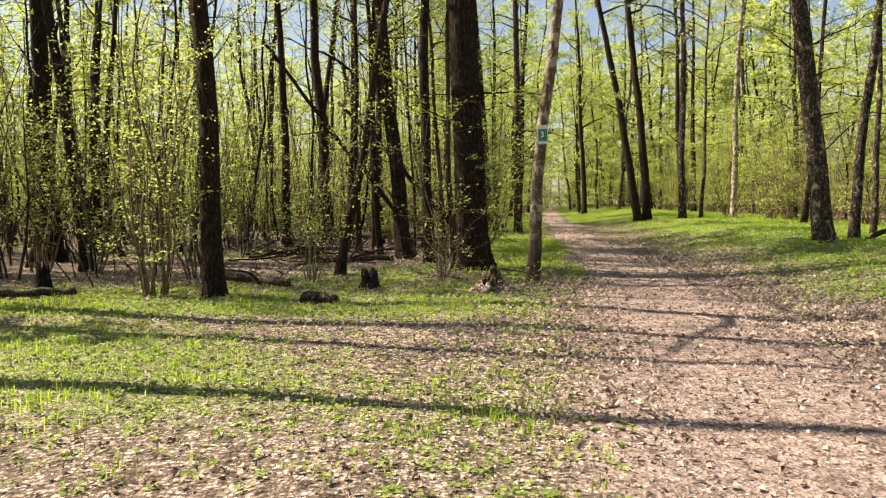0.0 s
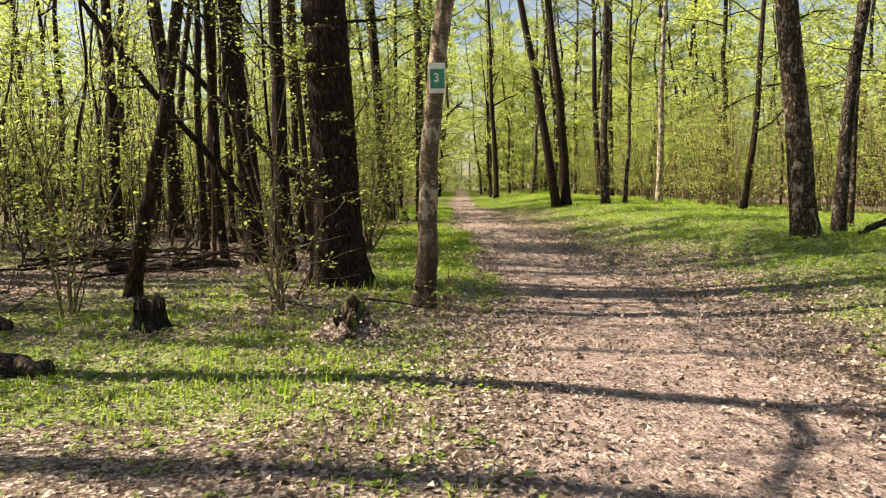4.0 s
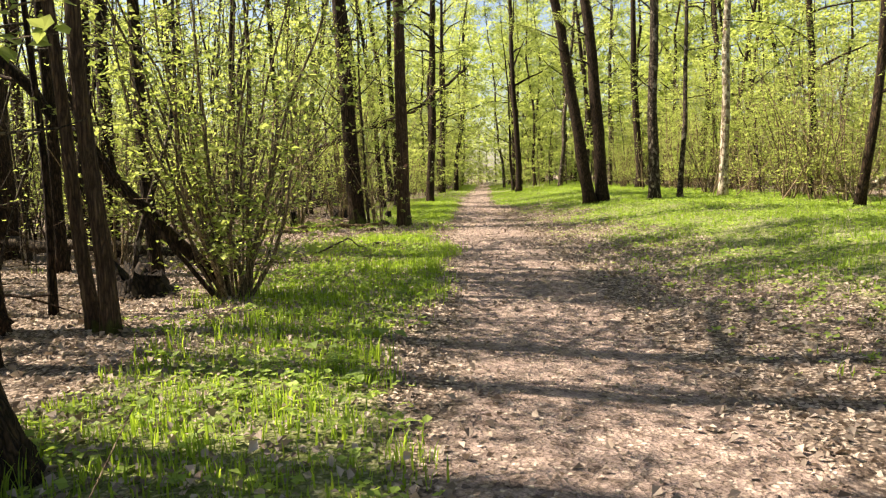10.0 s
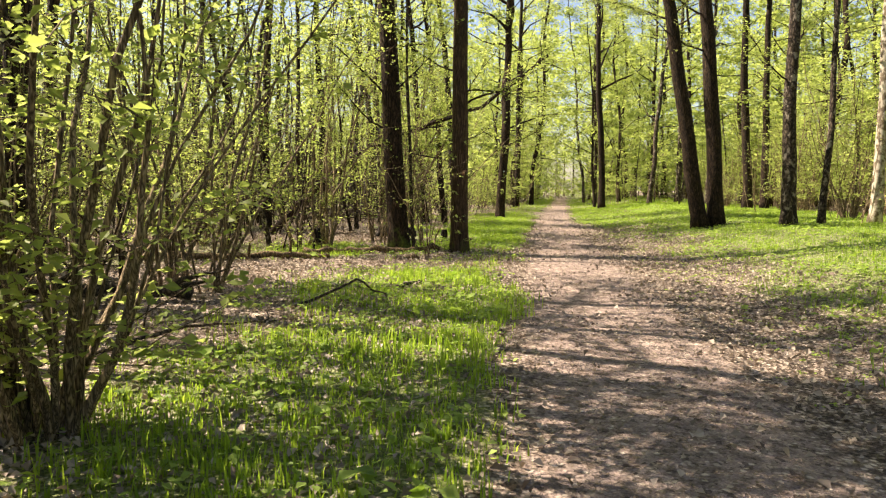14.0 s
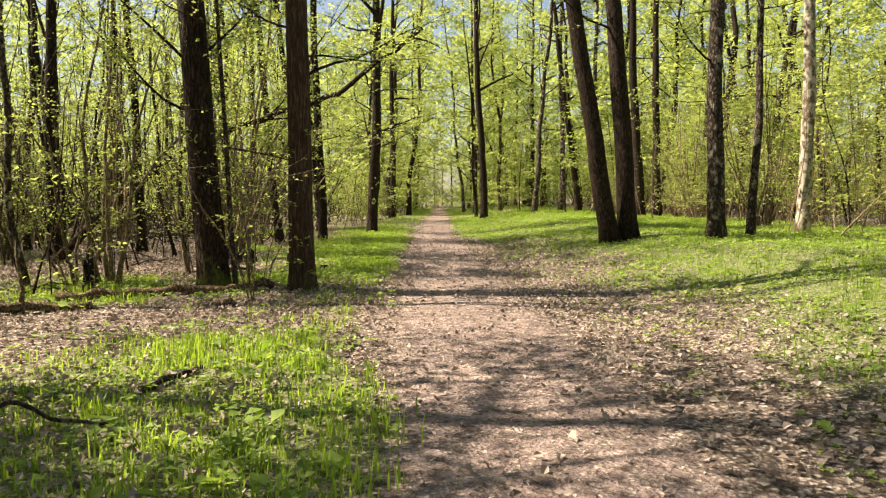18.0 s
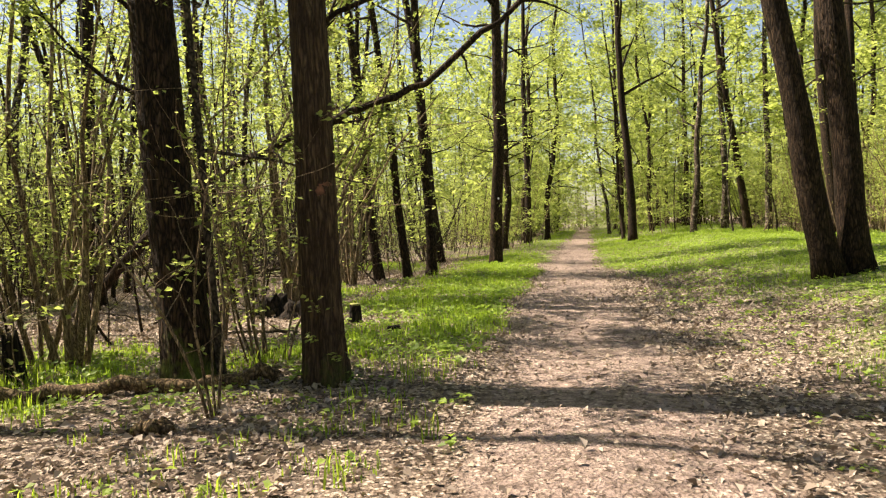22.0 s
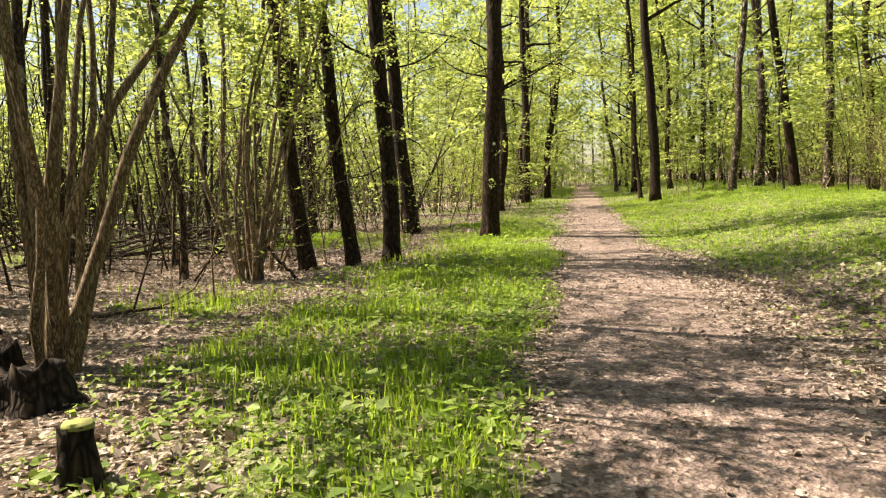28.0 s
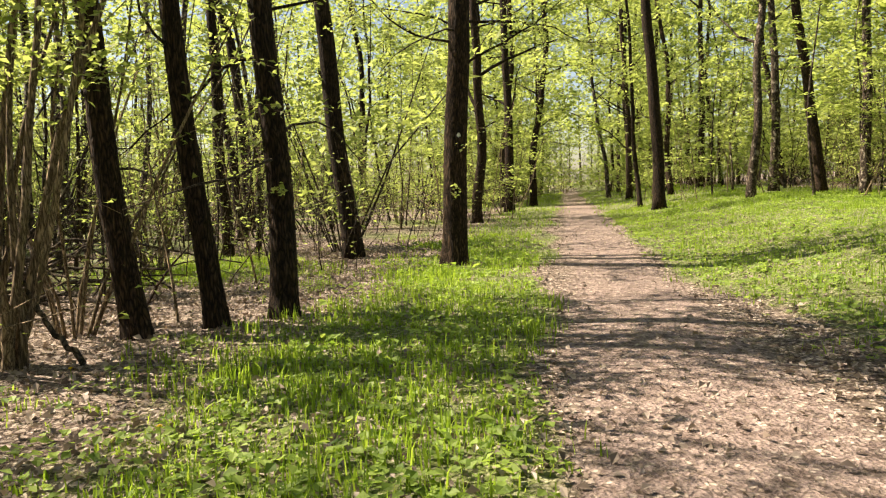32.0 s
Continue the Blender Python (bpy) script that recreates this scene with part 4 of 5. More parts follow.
fallen("leaning_deadwood", [(-0.75, 21.0, -0.15), (-1.4, 21.0, 1.2), (-3.3, 21.0, 3.6), (-5.0, 21.0, 5.9)], 0.075, 0.05, "dead trunk leaning against other trees", "dead tree", 72, BARK_DARK, branches=5)
fallen("leaning_deadwood", [(0.92, 22.55, -0.1), (0.5, 22.4, 0.5), (-0.1, 22.4, 1.3), (-0.7, 22.5, 2.3)], 0.03, 0.018, "thin curved dead stem leaning out of a bush", "dead tree", 73, BARK_DARK, sides=7)
fallen("leaning_deadwood", [(-2.2, 41.3, -0.2), (-0.9, 41.4, 1.2), (0.5, 41.5, 2.35), (2.6, 41.5, 3.2), (4.2, 41.5, 3.75), (6.2, 41.4, 5.3)], 0.1, 0.045, "long dark dead limb arching over the bushes", "dead tree", 74, BARK_DARK, branches=8)
fallen("fallen_branch", [gz(2.35, 47.3, 0.02), gz(2.0, 47.35, 0.4), gz(1.75, 47.5, 0.75)], 0.03, 0.02, "dark stick leaning on hazel stems", "branch", 75, sides=6)
fallen("arched_root", [gz(10.9, 19.0, 0.0), gz(11.4, 18.9, 0.3), gz(11.9, 18.8, 0.55), gz(12.8, 18.7, 0.6), gz(13.4, 18.6, 0.0)], 0.07, 0.05, "dark arched dead root rising from grass", "root", 76, sides=8)
fallen("fallen_log", [gz(20.6, 39.5, 0.1), gz(21.6, 39.6, 0.7), gz(23.0, 39.8, 1.7)], 0.13, 0.1, "pale bleached fallen trunk propped in the thicket", "log", 77, BARK_PALE, branches=3)
brush = np.random.default_rng(80)
for k in range(26):
    cx, cy = brush.uniform(-3.8, 0.5), brush.uniform(49.8, 52.4)
    a, ln = brush.uniform(-0.6, 0.6), brush.uniform(1.5, 4.0)
    z0 = brush.uniform(0.03, 0.85)
    fallen("brushwood", [gz(cx - ln / 2 * math.cos(a), cy - ln / 2 * math.sin(a), z0 * 0.5 + 0.03), gz(cx, cy, z0 + 0.1), gz(cx + ln / 2 * math.cos(a), cy + ln / 2 * math.sin(a), z0 * brush.uniform(0.1, 1.3) + 0.03)],
           brush.uniform(0.02, 0.05), 0.012, "dead grey branch in a brushwood heap", "branch", 200 + k, sides=6, branches=2)["group"] = "brushwood heap"
for k in range(16):
    cx, cy = brush.uniform(-5.2, -1.2), brush.uniform(18.6, 22.4)
    a, ln = brush.uniform(-0.5, 0.5), brush.uniform(1.2, 3.2)
    z0 = brush.uniform(0.05, 0.5)
    fallen("fallen_branch", [gz(cx - ln / 2 * math.cos(a), cy - ln / 2 * math.sin(a), z0 * 0.3 + 0.02), gz(cx, cy, z0), gz(cx + ln / 2 * math.cos(a), cy + ln / 2 * math.sin(a), z0 * brush.uniform(0.1, 1.4) + 0.02)],
           brush.uniform(0.02, 0.045), 0.012, "dead dark branch in a tangle on the wood floor", "branch", 290 + k, BARK_DARK, sides=6, branches=3)["group"] = "fallen branches"
for k in range(40):
    for _ in range(50):
        cx, cy = brush.uniform(-7, 3), brush.uniform(14, 60)
        if cx < centre(cy) - 3.4:
            break
    a, ln = brush.uniform(0, 3.14), brush.uniform(0.6, 2.2)
    fallen("fallen_branch", [gz(cx, cy, 0.03), gz(cx + ln / 2 * math.cos(a), cy + ln / 2 * math.sin(a), brush.uniform(0.03, 0.16)), gz(cx + ln * math.cos(a), cy + ln * math.sin(a), 0.02)],
           brush.uniform(0.012, 0.03), 0.008, "dead grey branch on the wood floor", "branch", 240 + k, sides=5, branches=2)["group"] = "fallen branches"

# ---- coppiced bushes beside the path ----
shrub(1.1, 22.95, 11, 30, (3, 6), 0.62, (0.012, 0.034), 0.085, 5000, "dense many-stemmed hazel bush beside the path", low=0.1)
shrub(1.6, 41.9, 12, 10, (5, 8), 0.5, (0.034, 0.08), 0.08, 5200, "coppiced hazel with stout pale stems", low=0.5)
shrub(1.6, 47.3, 13, 11, (4.5, 7), 0.4, (0.026, 0.055), 0.08, 4600, "coppiced hazel with straight pale stems", low=0.5, foot=0.24)
shrub(1.55, 48.6, 17, 8, (4, 6.5), 0.4, (0.015, 0.03), 0.08, 4000, low=0.5)
shrub(0.3, 36.9, 14, 9, (4, 6.5), 0.45, (0.02, 0.05), 0.06, 2800)
shrub(-0.4, 37.3, 18, 7, (4, 6.5), 0.45, (0.02, 0.045), 0.06, 2200)
shrub(1.45, 38.3, 19, 10, (3.5, 6), 0.3, (0.012, 0.03), 0.06, 2600)
shrub(2.75, 36.3, 20, 9, (3, 5), 0.35, (0.01, 0.022), 0.06, 2200)
shrub(2.95, 34.2, 21, 4, (1.2, 3.2), 0.2, (0.008, 0.016), 0.05, 160, "thin bare stems with a few leaves", foot=0.06)
shrub(-5.1, 13.0, 15, 13, (3, 6.5), 0.45, (0.014, 0.035), 0.06, 3200)
shrub(-7.9, 16.6, 31, 12, (3, 6), 0.4, (0.014, 0.034), 0.075, 2400)
shrub(-5.4, 16.1, 32, 10, (3, 6), 0.4, (0.012, 0.03), 0.075, 2200)
shrub(-9.6, 17.6, 33, 11, (3, 6.5), 0.4, (0.014, 0.036), 0.075, 2400)
shrub(-2.75, 15.3, 22, 9, (2.5, 5), 0.3, (0.01, 0.022), 0.06, 1800)
shrub(-0.05, 15.1, 23, 5, (1.5, 4), 0.22, (0.008, 0.018), 0.055, 420, "few thin stems with sparse leaves", foot=0.08)
shrub(0.0, 14.55, 24, 6, (0.5, 1.6), 0.25, (0.01, 0.02), 0.05, 60, "broken thin stems at a mound", foot=0.08)
shrub(0.13, 28.7, 25, 9, (3.5, 6), 0.3, (0.014, 0.035), 0.06, 2600)
shrub(-0.45, 28.75, 26, 10, (3.5, 6), 0.3, (0.016, 0.04), 0.06, 2600)

shrub(0.35, 35.6, 29, 3, (0.6, 1.1), 0.3, (0.006, 0.01), 0.1, 110, "young shoot with fresh pale green leaves", foot=0.05)
shrub(1.9, 14.2, 30, 4, (0.3, 0.7), 0.9, (0.004, 0.007), 0.06, 60, "low leafy seedling at a tree's foot", foot=0.1)


# The tree at y 39.6 is added so its high crown shades the path.
for k, (x, y, h) in enumerate([(-1.0, 39.6, 10.0), (-0.6, 24.2, 8.0)]):
    sapling(x, y, 380 + k, h, 0.1, leaf=0.085, count=4200, layers=22, low=0.5, reach=2.6)


def trunk_patch(t, name, z, az, w, h, material, label):
    """A thin patch that follows the round of a trunk."""
    line = np.array(list(t["line"])).reshape(-1, 3)
    top = line[-1, 2]
    u, v = np.meshgrid(np.linspace(-1, 1, 9), np.linspace(-1, 1, 7))
    rng = np.random.default_rng(9)
    edge = 1 - 0.55 * rng.uniform(0, 1, u.shape) * (np.abs(u) + np.abs(v) > 1.1)
    zz = z + 0.5 * h * v * np.sqrt(np.clip(1 - 0.6 * u * u, 0, 1)) * edge
    r = t["girth"] / 2 * (1 - 0.82 * (zz / top) ** 0.9) * 1.03 + 0.006
    a = radians(az) + 0.5 * w * u * edge / r
    c = np.stack([np.interp(zz, line[:, 2], line[:, 0]) + r * np.cos(a), np.interp(zz, line[:, 2], line[:, 1]) + r * np.sin(a), zz], -1).reshape(-1, 3)
    i = (np.arange(6)[:, None] * 9 + np.arange(8)[None]).ravel()
    part(name, mesh_of(name, [c], [np.stack([i, i + 1, i + 10, i + 9], -1)], material), t, label)


RAW = plain("raw_wood", (0.17, 0.075, 0.045), 0.9, 0.6)
trunk_patch(made[15], "bark_wound", 1.76, -66.0, 0.1, 0.13, RAW, "raw reddish bark wound")
trunk_patch(made[15], "bark_wound", 1.82, -44.0, 0.13, 0.05, RAW, "raw reddish bark wound")
trunk_patch(made[17], "paint_dot", 2.25, -75, 0.08, 0.09, WHITE, "round white paint mark")

# ---- the wood behind: copies of a few trees and bushes ----
HIDE = 400.0
GIRTHS = [(0.4, 24, BARK_DARK, 0.44), (0.3, 22, BARK_GREY, 0.46), (0.24, 19, BARK_DARK, 0.4), (0.34, 23, BARK_DARK, 0.48)]
base_thin = [tall_tree(HIDE, 30.0 * k, d, (0.0, 0.0), h, m, DARK, 300 + k, leaf=0.12, count=700, limbs=11, sides=9, dead=2, low=lo, wob=0.45) for k, (d, h, m, lo) in enumerate(GIRTHS)]
base_full = [tall_tree(HIDE + 60, 30.0 * k, d, (0.0, 0.0), h, m, DARK, 310 + k, leaf=0.19, count=3400, limbs=14, sides=8, dead=0, low=lo * 0.36, reach=4.8, far=True, wob=0.5) for k, (d, h, m, lo) in enumerate(GIRTHS)]
base_near = [shrub(HIDE, -30.0 - 30 * k, 320 + k, 16, (2.5, 5.5), 0.5, (0.012, 0.034), 0.07, 2300, simple=True) for k in range(3)]
base_near += [sapling(HIDE, -150.0 - 30 * k, 330 + k, 6 + 1.5 * k, 0.07 + 0.02 * k, leaf=0.08, count=2000, simple=True) for k in range(3)]
base_far = [shrub(HIDE + 30, -30.0 - 30 * k, 340 + k, 10, (3, 6), 0.5, (0.012, 0.03), 0.16, 1000, split=False, material=BARK_DEAD) for k in range(2)]
base_far += [sapling(HIDE + 30, -150.0 - 30 * k, 350 + k, 7 + 2 * k, 0.08 + 0.02 * k, leaf=0.17, count=950, simple=True) for k in range(3)]
base_pole = [tall_tree(HIDE + 90, 30.0 * k, d, (0.0, 0.0), h, m, "thin bare pole tree with a scant spring crown", 360 + k, leaf=0.1, count=320, limbs=7, sides=7, dead=0, low=0.5, reach=1.8, far=True, wob=0.6)
             for k, (d, h, m) in enumerate([(0.09, 11, BARK_DARK), (0.12, 14, BARK_DARK), (0.07, 9, BARK_HAZEL), (0.14, 15, BARK_GREY)])]
rng = np.random.default_rng(5)
taken = [(a, b) for a, b, *_ in NAMED] + [(1.82, 14.5), (1.1, 22.95), (1.6, 41.9), (1.6, 47.3), (0.3, 36.9), (-5.1, 13.0), (3.16, 39.45), (1.45, 38.3), (2.75, 36.3), (2.95, 34.2), (0.0, 28.7)]


def free(x, y, gap):
    return all((x - a) ** 2 + (y - b) ** 2 > gap * gap for a, b in taken)


def wooded(x, y, edge_l, edge_r):
    d = x - centre(y)
    if y < 13.5:
        return d < -16.5 or d > edge_r + 1 or y < -14 and abs(d) > 4
    if abs(d) < 2.3:
        return False
    if y < 27:
        edge_l += 5.5
    pinch = float(step(62, 88, y))
    return d < -edge_l + 2.4 * pinch or d > edge_r - 5.5 * pinch


def scatter(bases, n, box, edge_l, edge_r, gap, scale):
    made = 0
    for _ in range(n * 30):
        x, y = rng.uniform(box[0], box[1]), rng.uniform(box[2], box[3])
        if made >= n:
            return
        if not wooded(x, y, edge_l, edge_r) or not free(x, y, gap):
            continue
        s = rng.uniform(*scale)
        tilt = rng.standard_normal(2) * 3.2
        copy_thing(bases[rng.integers(len(bases))], Matrix.LocRotScale((x, y, float(height(x, y))), Euler((radians(tilt[0]), radians(tilt[1]), rng.uniform(0, 6.28))), (s, s, s)))
        taken.append((x, y))
        made += 1


scatter(base_thin, 34, (-20, 8, -14, 75), 7.5, 90, 1.7, (0.75, 1.1))
scatter(base_thin, 26, (-28, -7, 16, 40), 9.5, 90, 1.3, (0.7, 1.1))
scatter(base_near, 12, (-24, -5, 14, 30), 9.5, 90, 0.9, (0.8, 1.2))
scatter(base_full, 34, (10, 40, -10, 80), 90, 10.0, 2.2, (0.75, 1.1))
scatter(base_full, 32, (2, 32, 62, 125), 3.2, 5.0, 2.0, (0.8, 1.1))
scatter(base_full, 34, (-10, 48, 88, 165), 3.0, 5.5, 2.4, (0.95, 1.3))
scatter(base_full, 34, (-64, -18, -20, 110), 28.0, 90, 2.4, (0.85, 1.2))
scatter(base_pole, 40, (-26, -6, 20, 45), 8.0, 90, 0.7, (0.9, 1.2))
scatter(base_pole, 80, (-16, 6, 14, 80), 6.6, 90, 0.7, (0.8, 1.15))
scatter(base_near[:3], 17, (-9, 6, 14, 50), 6.6, 90, 0.8, (0.7, 1.1))
scatter(base_near, 10, (-3, 9, 52, 80), 5.2, 90, 0.8, (0.7, 1.1))
scatter(base_near, 64, (10, 24, 4, 66), 90, 8.5, 0.9, (0.75, 1.25))
scatter(base_far, 60, (-34, 0, 8, 70), 16.5, 90, 0.9, (0.8, 1.2))
scatter(base_far, 110, (-42, 10, -10, 130), 17.0, 90, 0.9, (0.9, 1.4))
scatter(base_far, 150, (8, 52, -20, 135), 90, 11.0, 0.9, (0.75, 1.3))
scatter(base_far, 90, (2, 40, 58, 160), 3.0, 6.5, 0.9, (0.8, 1.4))
for b in base_thin + base_pole + base_full + base_near + base_far:
    for o in (*b.children_recursive, b):
        bpy.data.objects.remove(o)


# ---- distant wood ----
def distant_wood():
    rng = np.random.default_rng(70)
    n, per = 13000, 24
    a = rng.uniform(-0.35, math.pi + 0.35, n)
    r = rng.uniform(50, 130, n)
    x, y = 8 + r * np.cos(a) * 0.85, 30 + r * np.sin(a) * 1.3
    z = 0.6 + (22 + 12 * step(60, 100, r)) * rng.uniform(0, 1, n) * (0.85 + 0.15 * wave(x, y, 0.5))
    d = np.abs(x - centre(y))
    keep = (d > 2.2 + 5.5 * step(95, 60, y)) | ((z > 5) & (y > 85)) | (y > 122)
    c = np.repeat(np.stack([x, y, z + height(x, y)], -1)[keep], per, 0)
    c = c + rng.standard_normal(c.shape) * np.array([1.0, 1.0, 0.3])
    lv = leaves(c, 0.42, rng, 0.7, simple=True)
    tagged(new("distant_foliage", mesh_of("distant_foliage", [lv[0]], [lv[1]], LEAF, False)), "light green leaves of the far wood", "foliage", kind="stuff")
    st = []
    for k in range(420):
        b = rng.uniform(0, 2 * math.pi)
        q = rng.uniform(58, 112)
        px, py = 6 + q * math.cos(b) * 0.85, 35 + q * math.sin(b) * 1.35
        if abs(px - centre(py)) < 5 and -30 < py < 165:
            continue
        h = rng.uniform(12, 22)
        st.append(tube([gz(px, py, -0.1), gz(px + rng.normal(0, 0.3), py, h * 0.5), gz(px + rng.normal(0, 0.7), py, h)], [rng.uniform(0.1, 0.25), 0.1, 0.03], 6, cap=False))
    tagged(new("distant_trunks", mesh_of("distant_trunks", *unpack(st), BARK_DARK)), "dark trunks of the far wood", "trees", kind="stuff")


distant_wood()


def undergrowth(name, n, box, where, seed, size=0.1, high=7.5, sprays=4, per=20, lean=0.2, r=(0.01, 0.032), material=None):
    """Crooked thin stems, side branches and flat leafy sprays: the thicket between the trees."""
    rng = np.random.default_rng(seed)
    x, y = rng.uniform(box[0], box[1], n), rng.uniform(box[2], box[3], n)
    ok = where(x - centre(y), y)
    st, cs = [], []
    for px, py in zip(x[ok], y[ok]):
        h = rng.uniform(1.2, high)
        a, k = rng.uniform(0, 6.28), abs(rng.normal(0, lean))
        p = bend(gz(px, py, -0.05), (k * math.cos(a), k * math.sin(a), 1), h, 6, rng, 0.2)
        st.append(tube(p, np.linspace(rng.uniform(*r), 0.005, 6), 4, cap=False))
        for j in rng.integers(1, 6, sprays):
            q = bend(p[j], (*rng.standard_normal(2), rng.uniform(0.0, 0.8)), rng.uniform(0.5, 1.6), 4, rng, 0.25)
            st.append(tube(q[::3], [0.008, 0.003], 3, cap=False))
            c = q[rng.integers(1, 4, per)]
            cs.append(c + rng.standard_normal((per, 3)) * np.array([0.24, 0.24, 0.06]))
    tagged(new(name + "_stems", mesh_of(name + "_stems", *unpack(st), material or BARK_HAZEL)), "thin crooked stems of dense undergrowth", "undergrowth", kind="stuff")
    lv = leaves(np.concatenate(cs), size, rng, 0.4, simple=True)
    tagged(new(name + "_leaves", mesh_of(name + "_leaves", [lv[0]], [lv[1]], LEAF, False)), "light green leaves of dense undergrowth", "undergrowth", kind="stuff")


undergrowth("thicket", 1500, (-46, 8, 13, 120), lambda d, y: (d < -15) & (d > -48), 71, 0.15, 8.5, 5, 22)
undergrowth("thicket", 1900, (10, 60, -4, 120), lambda d, y: d > 11.0, 72, 0.14, 8.5, 5, 24)
undergrowth("brush", 900, (-26, 6, 14, 78), lambda d, y: (d < np.where(y < 25, -9.5, -6.0)) & (d > -26), 73, 0.07, 4.5, 3, 8, 0.35, (0.008, 0.026), BARK_DARK)
undergrowth("poles", 1300, (-26, 5, 14, 70), lambda d, y: (d < np.where(y < 25, -10.5, -8.0)) & (d > -26), 75, 0.07, 8.0, 2, 6, 0.14, (0.012, 0.04), BARK_DEAD)
undergrowth("brush", 900, (12, 36, 6, 75), lambda d, y: (d > 9.0) & (d < 26), 74, 0.09, 6.0, 3, 14, 0.3, (0.008, 0.026))
undergrowth("verge", 220, (0, 30, 44, 100), lambda d, y: (d < -4.6) & (d > -9), 76, 0.07, 5.0, 3, 12, 0.3, (0.008, 0.024))
undergrowth("low_growth", 520, (-4, 16, 50, 92), lambda d, y: (d < -4.0) & (d > -10), 78, 0.075, 2.4, 4, 9, 0.4, (0.006, 0.016), BARK_DEAD)
undergrowth("avenue", 620, (4, 34, 66, 150), lambda d, y: ((np.abs(d) > 2.6) | (y > 118)) & (np.abs(d) < 9), 77, 0.15, 9.0, 6, 26, 0.3)


# ---- ground cover ----
def blades(x, y, h, w, rng, bendy=0.35, segs=2):
    n = len(x)
    a = rng.uniform(0, 2 * math.pi, n)
    d = np.stack([np.cos(a), np.sin(a), np.zeros(n)], -1)
    s = np.stack([-np.sin(a), np.cos(a), np.zeros(n)], -1)
    p = np.stack([x, y, height(x, y) - 0.01], -1)
    h, w = h[:, None], w[:, None]
    k = bendy * rng.uniform(0.2, 1.3, n)[:, None]
    up = np.array([[0, 0, 1.0]])
    if segs == 1:
        V = np.stack([p - s * w, p + s * w, p + up * h + d * h * k], 1)
        F = 3 * np.arange(n)[:, None] + np.array([[0, 1, 2]])
        return V.reshape(-1, 3), [F]
    m = p + up * h * 0.6 + d * h * k * 0.35
    V = np.stack([p - s * w, p + s * w, m + s * w * 0.75, m - s * w * 0.75, p + up * h * (1 - 0.25 * k) + d * h * k], 1)
    i = 5 * np.arange(n)[:, None]
    return V.reshape(-1, 3), [i + np.array([[0, 1, 2, 3]]), i + np.array([[3, 2, 4]])]


def sow(n, box, chance, rng):
    x, y = rng.uniform(box[0], box[1], n), rng.uniform(box[2], box[3], n)
    rim = np.minimum.reduce([step(0, 2.5, x - box[0]), step(0, 2.5, box[1] - x), step(0, 2.5, y - box[2]), step(0, 2.5, box[3] - y)])
    ok = rng.uniform(0, 1, n) < chance(x, y) * rim
    return x[ok], y[ok]


def sward(name, label, n, box, where, tall, wide, seed, segs=2, clump=0.12, per=6):
    """Grass in tufts."""
    rng = np.random.default_rng(seed)
    cx, cy = sow(n, box, where, rng)
    x = np.repeat(cx, per) + rng.normal(0, clump, len(cx) * per)
    y = np.repeat(cy, per) + rng.normal(0, clump, len(cx) * per)
    vig = np.repeat(rng.uniform(0.35, 1.2, len(cx)) ** 1.2, per) * rng.uniform(0.6, 1.15, len(x))
    vig = vig * (0.72 + 0.38 * wave(x, y, 2.1))
    v, f = blades(x, y, tall * vig, wide * rng.uniform(0.6, 1.2, len(x)), rng, segs=segs)
    tagged(new(name, mesh_of(name, [v], [f], GRASS, False)), label, "grass", kind="stuff")


def in_strip(x, y):
    d = x - centre(y)
    return turf(x, y) * (d < 0)


def in_meadow(x, y):
    d = x - centre(y)
    return turf(x, y) ** 1.3 * (d > 0)


sward("grass", "fresh green grass along the path's edge", 25000, (-2, 8, 13, 62), in_strip, 0.2, 0.0065, 31, per=11, clump=0.08)
sward("grass", "short green grass of the clearing", 29000, (4, 24, 8, 75), in_meadow, 0.18, 0.009, 32, segs=1, per=7, clump=0.1)
sward("grass", "patchy green grass among dry leaves", 15000, (-14, 3.0, -0.5, 17), in_strip, 0.13, 0.006, 33, per=8, clump=0.07)
sward("grass", "sparse grass on the wood floor", 8000, (-16, 3, 14, 62), lambda x, y: 0.6 * turf(x, y) * (x - centre(y) < -4), 0.2, 0.006, 34, per=7, clump=0.1, segs=1)
sward("grass", "distant grass beside the path", 9000, (4, 36, 60, 120), lambda x, y: turf(x, y), 0.2, 0.02, 35, segs=1, per=5, clump=0.25)


def herbs(n, box, where, size, high, seed, label):
    rng = np.random.default_rng(seed)
    x, y = sow(n, box, where, rng)
    k = 5
    X, Y = np.repeat(x, k) + rng.normal(0, size * 0.8, len(x) * k), np.repeat(y, k) + rng.normal(0, size * 0.8, len(x) * k)
    Z = height(X, Y) + np.repeat(rng.uniform(0.3, 1, len(x)), k) * high * rng.uniform(0.6, 1.1, len(X))
    lv = leaves(np.stack([X, Y, Z], -1), size, rng, 0.3, 0.42)
    tagged(new("herbs", mesh_of("herbs", [lv[0]], [lv[1]], HERB, False)), label, "herbs", kind="stuff")


herbs(15000, (-2, 8, 13, 60), lambda x, y: np.clip(in_strip(x, y) * 0.6 + 0.5 * step(0.1, 0.7, wave(x, y, 1.7)) * step(-5.2, -4, x - centre(y)) * step(-0.9, -1.4, x - centre(y)), 0, 1), 0.06, 0.1, 36, "low broad-leaved herbs in the grass")
herbs(15000, (3, 22, 6, 70), lambda x, y: np.clip(in_meadow(x, y) + 0.45 * step(1.4, 2.2, x - centre(y)) * step(0, 0.6, wave(x, y, 1.5)), 0, 1), 0.078, 0.08, 37, "low broad-leaved herbs of the clearing")
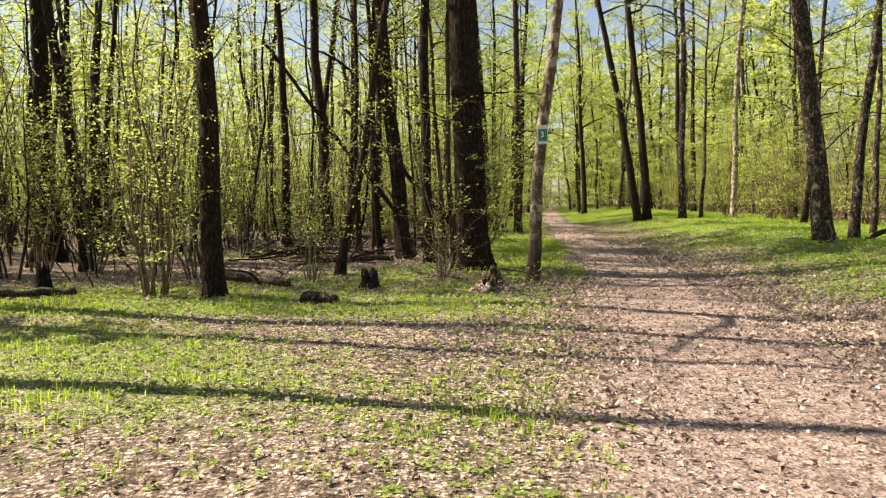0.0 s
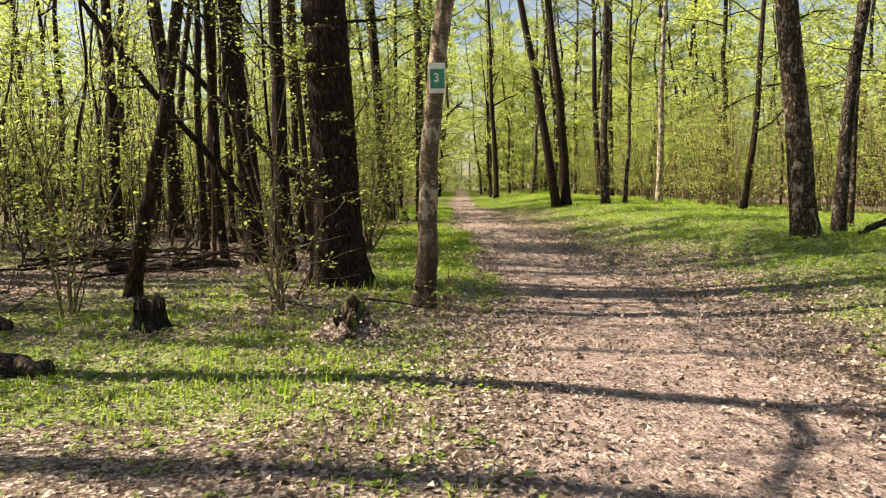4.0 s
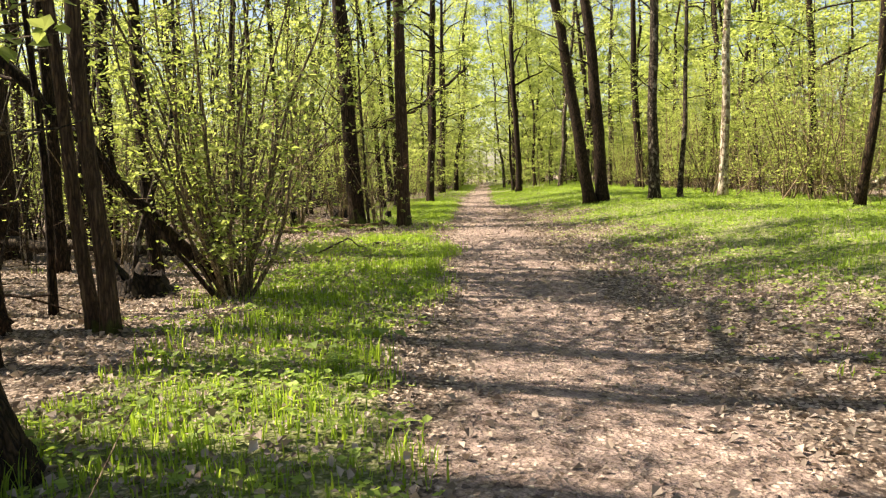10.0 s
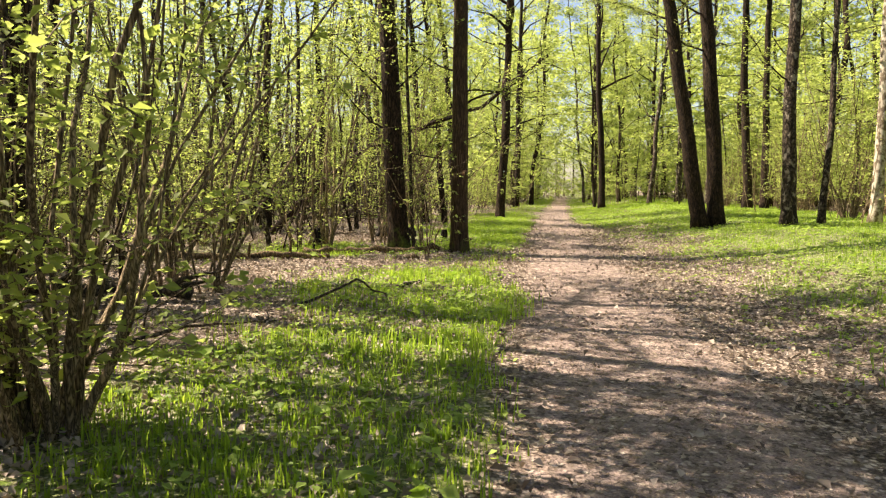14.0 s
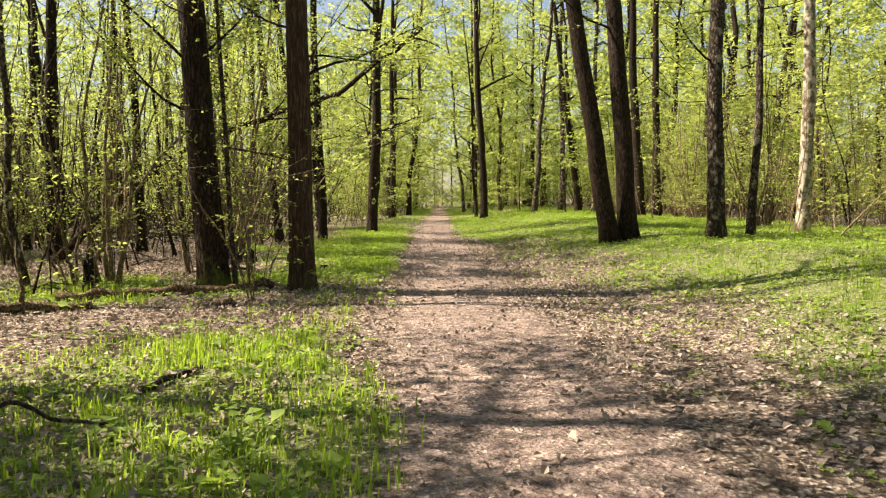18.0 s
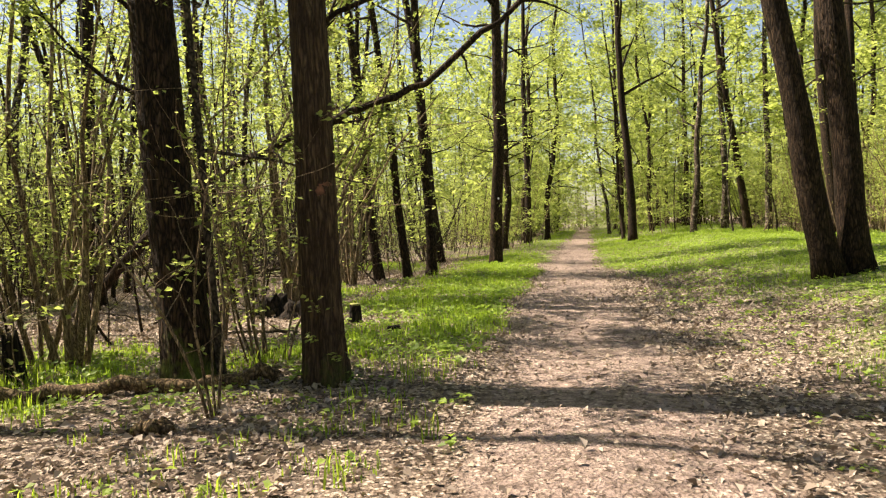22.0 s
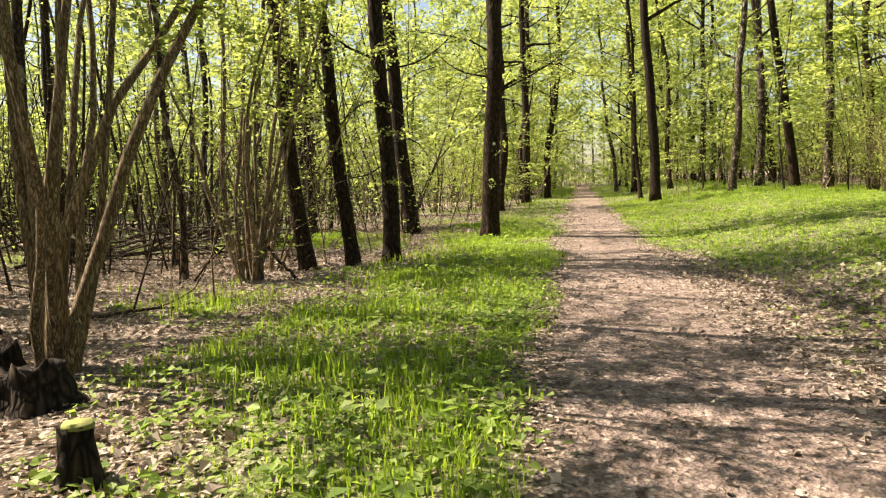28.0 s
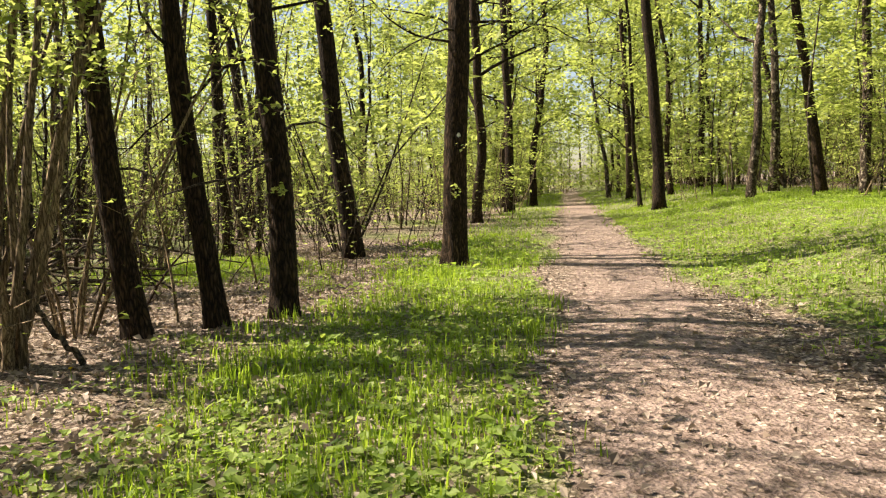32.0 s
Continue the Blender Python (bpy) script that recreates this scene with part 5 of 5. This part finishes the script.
herbs(4200, (-1, 8, 32, 47), lambda x, y: in_strip(x, y) * 0.5 + 0.5 * step(-0.2, 0.5, wave(x, y, 1.2)) * step(-4.6, -3.4, x - centre(y)) * step(-0.9, -1.3, x - centre(y)), 0.065, 0.12, 44, "broad-leaved herbs among the grass")
herbs(1500, (-1, 8, 13, 60), lambda x, y: in_strip(x, y) * step(-0.2, 0.4, wave(x + 2, y, 1.3)), 0.12, 0.12, 39, "large pale-green seedling leaves in the grass")
herbs(15000, (-14, 3.0, -0.5, 17), lambda x, y: np.clip(in_strip(x, y) + 0.2 * (x - centre(y) < -1.2), 0, 1), 0.045, 0.05, 38, "low herbs among dry leaves")


herbs(16000, (5, 14, 14, 60), lambda x, y: step(0.9, 1.8, x - centre(y)) * step(5.5, 3.5, x - centre(y)) * (0.25 + 0.55 * step(-0.3, 0.5, wave(x, y, 1.1))), 0.036, 0.035, 40, "small pale green herbs among dry leaves")


def litter(n, box, where, size, seed, label):
    rng = np.random.default_rng(seed)
    x, y = sow(n, box, where, rng)
    z = height(x, y) + rng.uniform(0.004, 0.04, len(x))
    lv = leaves(np.stack([x, y, z], -1), size * rng.uniform(0.5, 1.3, len(x)), rng, 0.7, 0.36, 0.22)
    tagged(new("leaf_litter", mesh_of("leaf_litter", [lv[0]], [lv[1]], DRY, False)), label, "dry leaves", kind="stuff")


def on_path(x, y):
    d = np.abs(x - centre(y))
    return np.clip(0.17 + 0.8 * step(0.45, 1.3, d + 0.25 * wave(x, y, 1.4)) - 0.3 * turf(x, y), 0, 1)


litter(105000, (-1, 12, 4, 48), lambda x, y: on_path(x, y) * (np.abs(x - centre(y)) < 3.8), 0.057, 45, "dry brown leaves strewn over the path")
litter(52000, (-12, 10, -3, 16), lambda x, y: 0.35 + 0.6 * on_path(x, y), 0.048, 46, "dry brown leaves strewn over the clearing")
litter(95000, (-9, 6, 10, 62), lambda x, y: 1.0 * (x - centre(y) < -1.8) * (1 - 0.6 * turf(x, y)), 0.065, 47, "dry leaves on the wood floor")
litter(28000, (3, 21, 43, 69), lambda x, y: on_path(x, y) * (x - centre(y) < 4), 0.055, 48, "dry leaves farther along the path")

YELLOW = plain("dandelion_yellow", (0.75, 0.58, 0.02), 0.7)


def dandelion(x, y, h, seed):
    rng = np.random.default_rng(seed)
    t = thing("dandelion", x, y, "yellow dandelion flower in the grass", "flower", "dandelions")
    b = bend((0, 0, -0.01), (0.1, 0, 1), h, 5, rng, 0.1)
    part("stalk", mesh_of("stalk", *unpack([tube(b, [0.003] * 5, 5)]), GRASS), t)
    n = 40
    a, r = rng.uniform(0, 6.28, n), rng.uniform(0, 0.014, n)
    c = b[-1] + np.stack([r * np.cos(a), r * np.sin(a), 0.006 * (1 - r / 0.014)], -1)
    lv = leaves(c, 0.02, rng, 0.5, 0.2)
    part("flower_head", mesh_of("flower_head", [lv[0]], [lv[1]], YELLOW, False), t)


for k, (x, y) in enumerate([(3.75, 42.0), (3.7, 43.0), (3.85, 43.4), (2.9, 42.7), (2.6, 46.6), (3.9, 45.1), (1.75, 19.6), (1.9, 19.3)]):
    dandelion(x, y, 0.16, 500 + k)
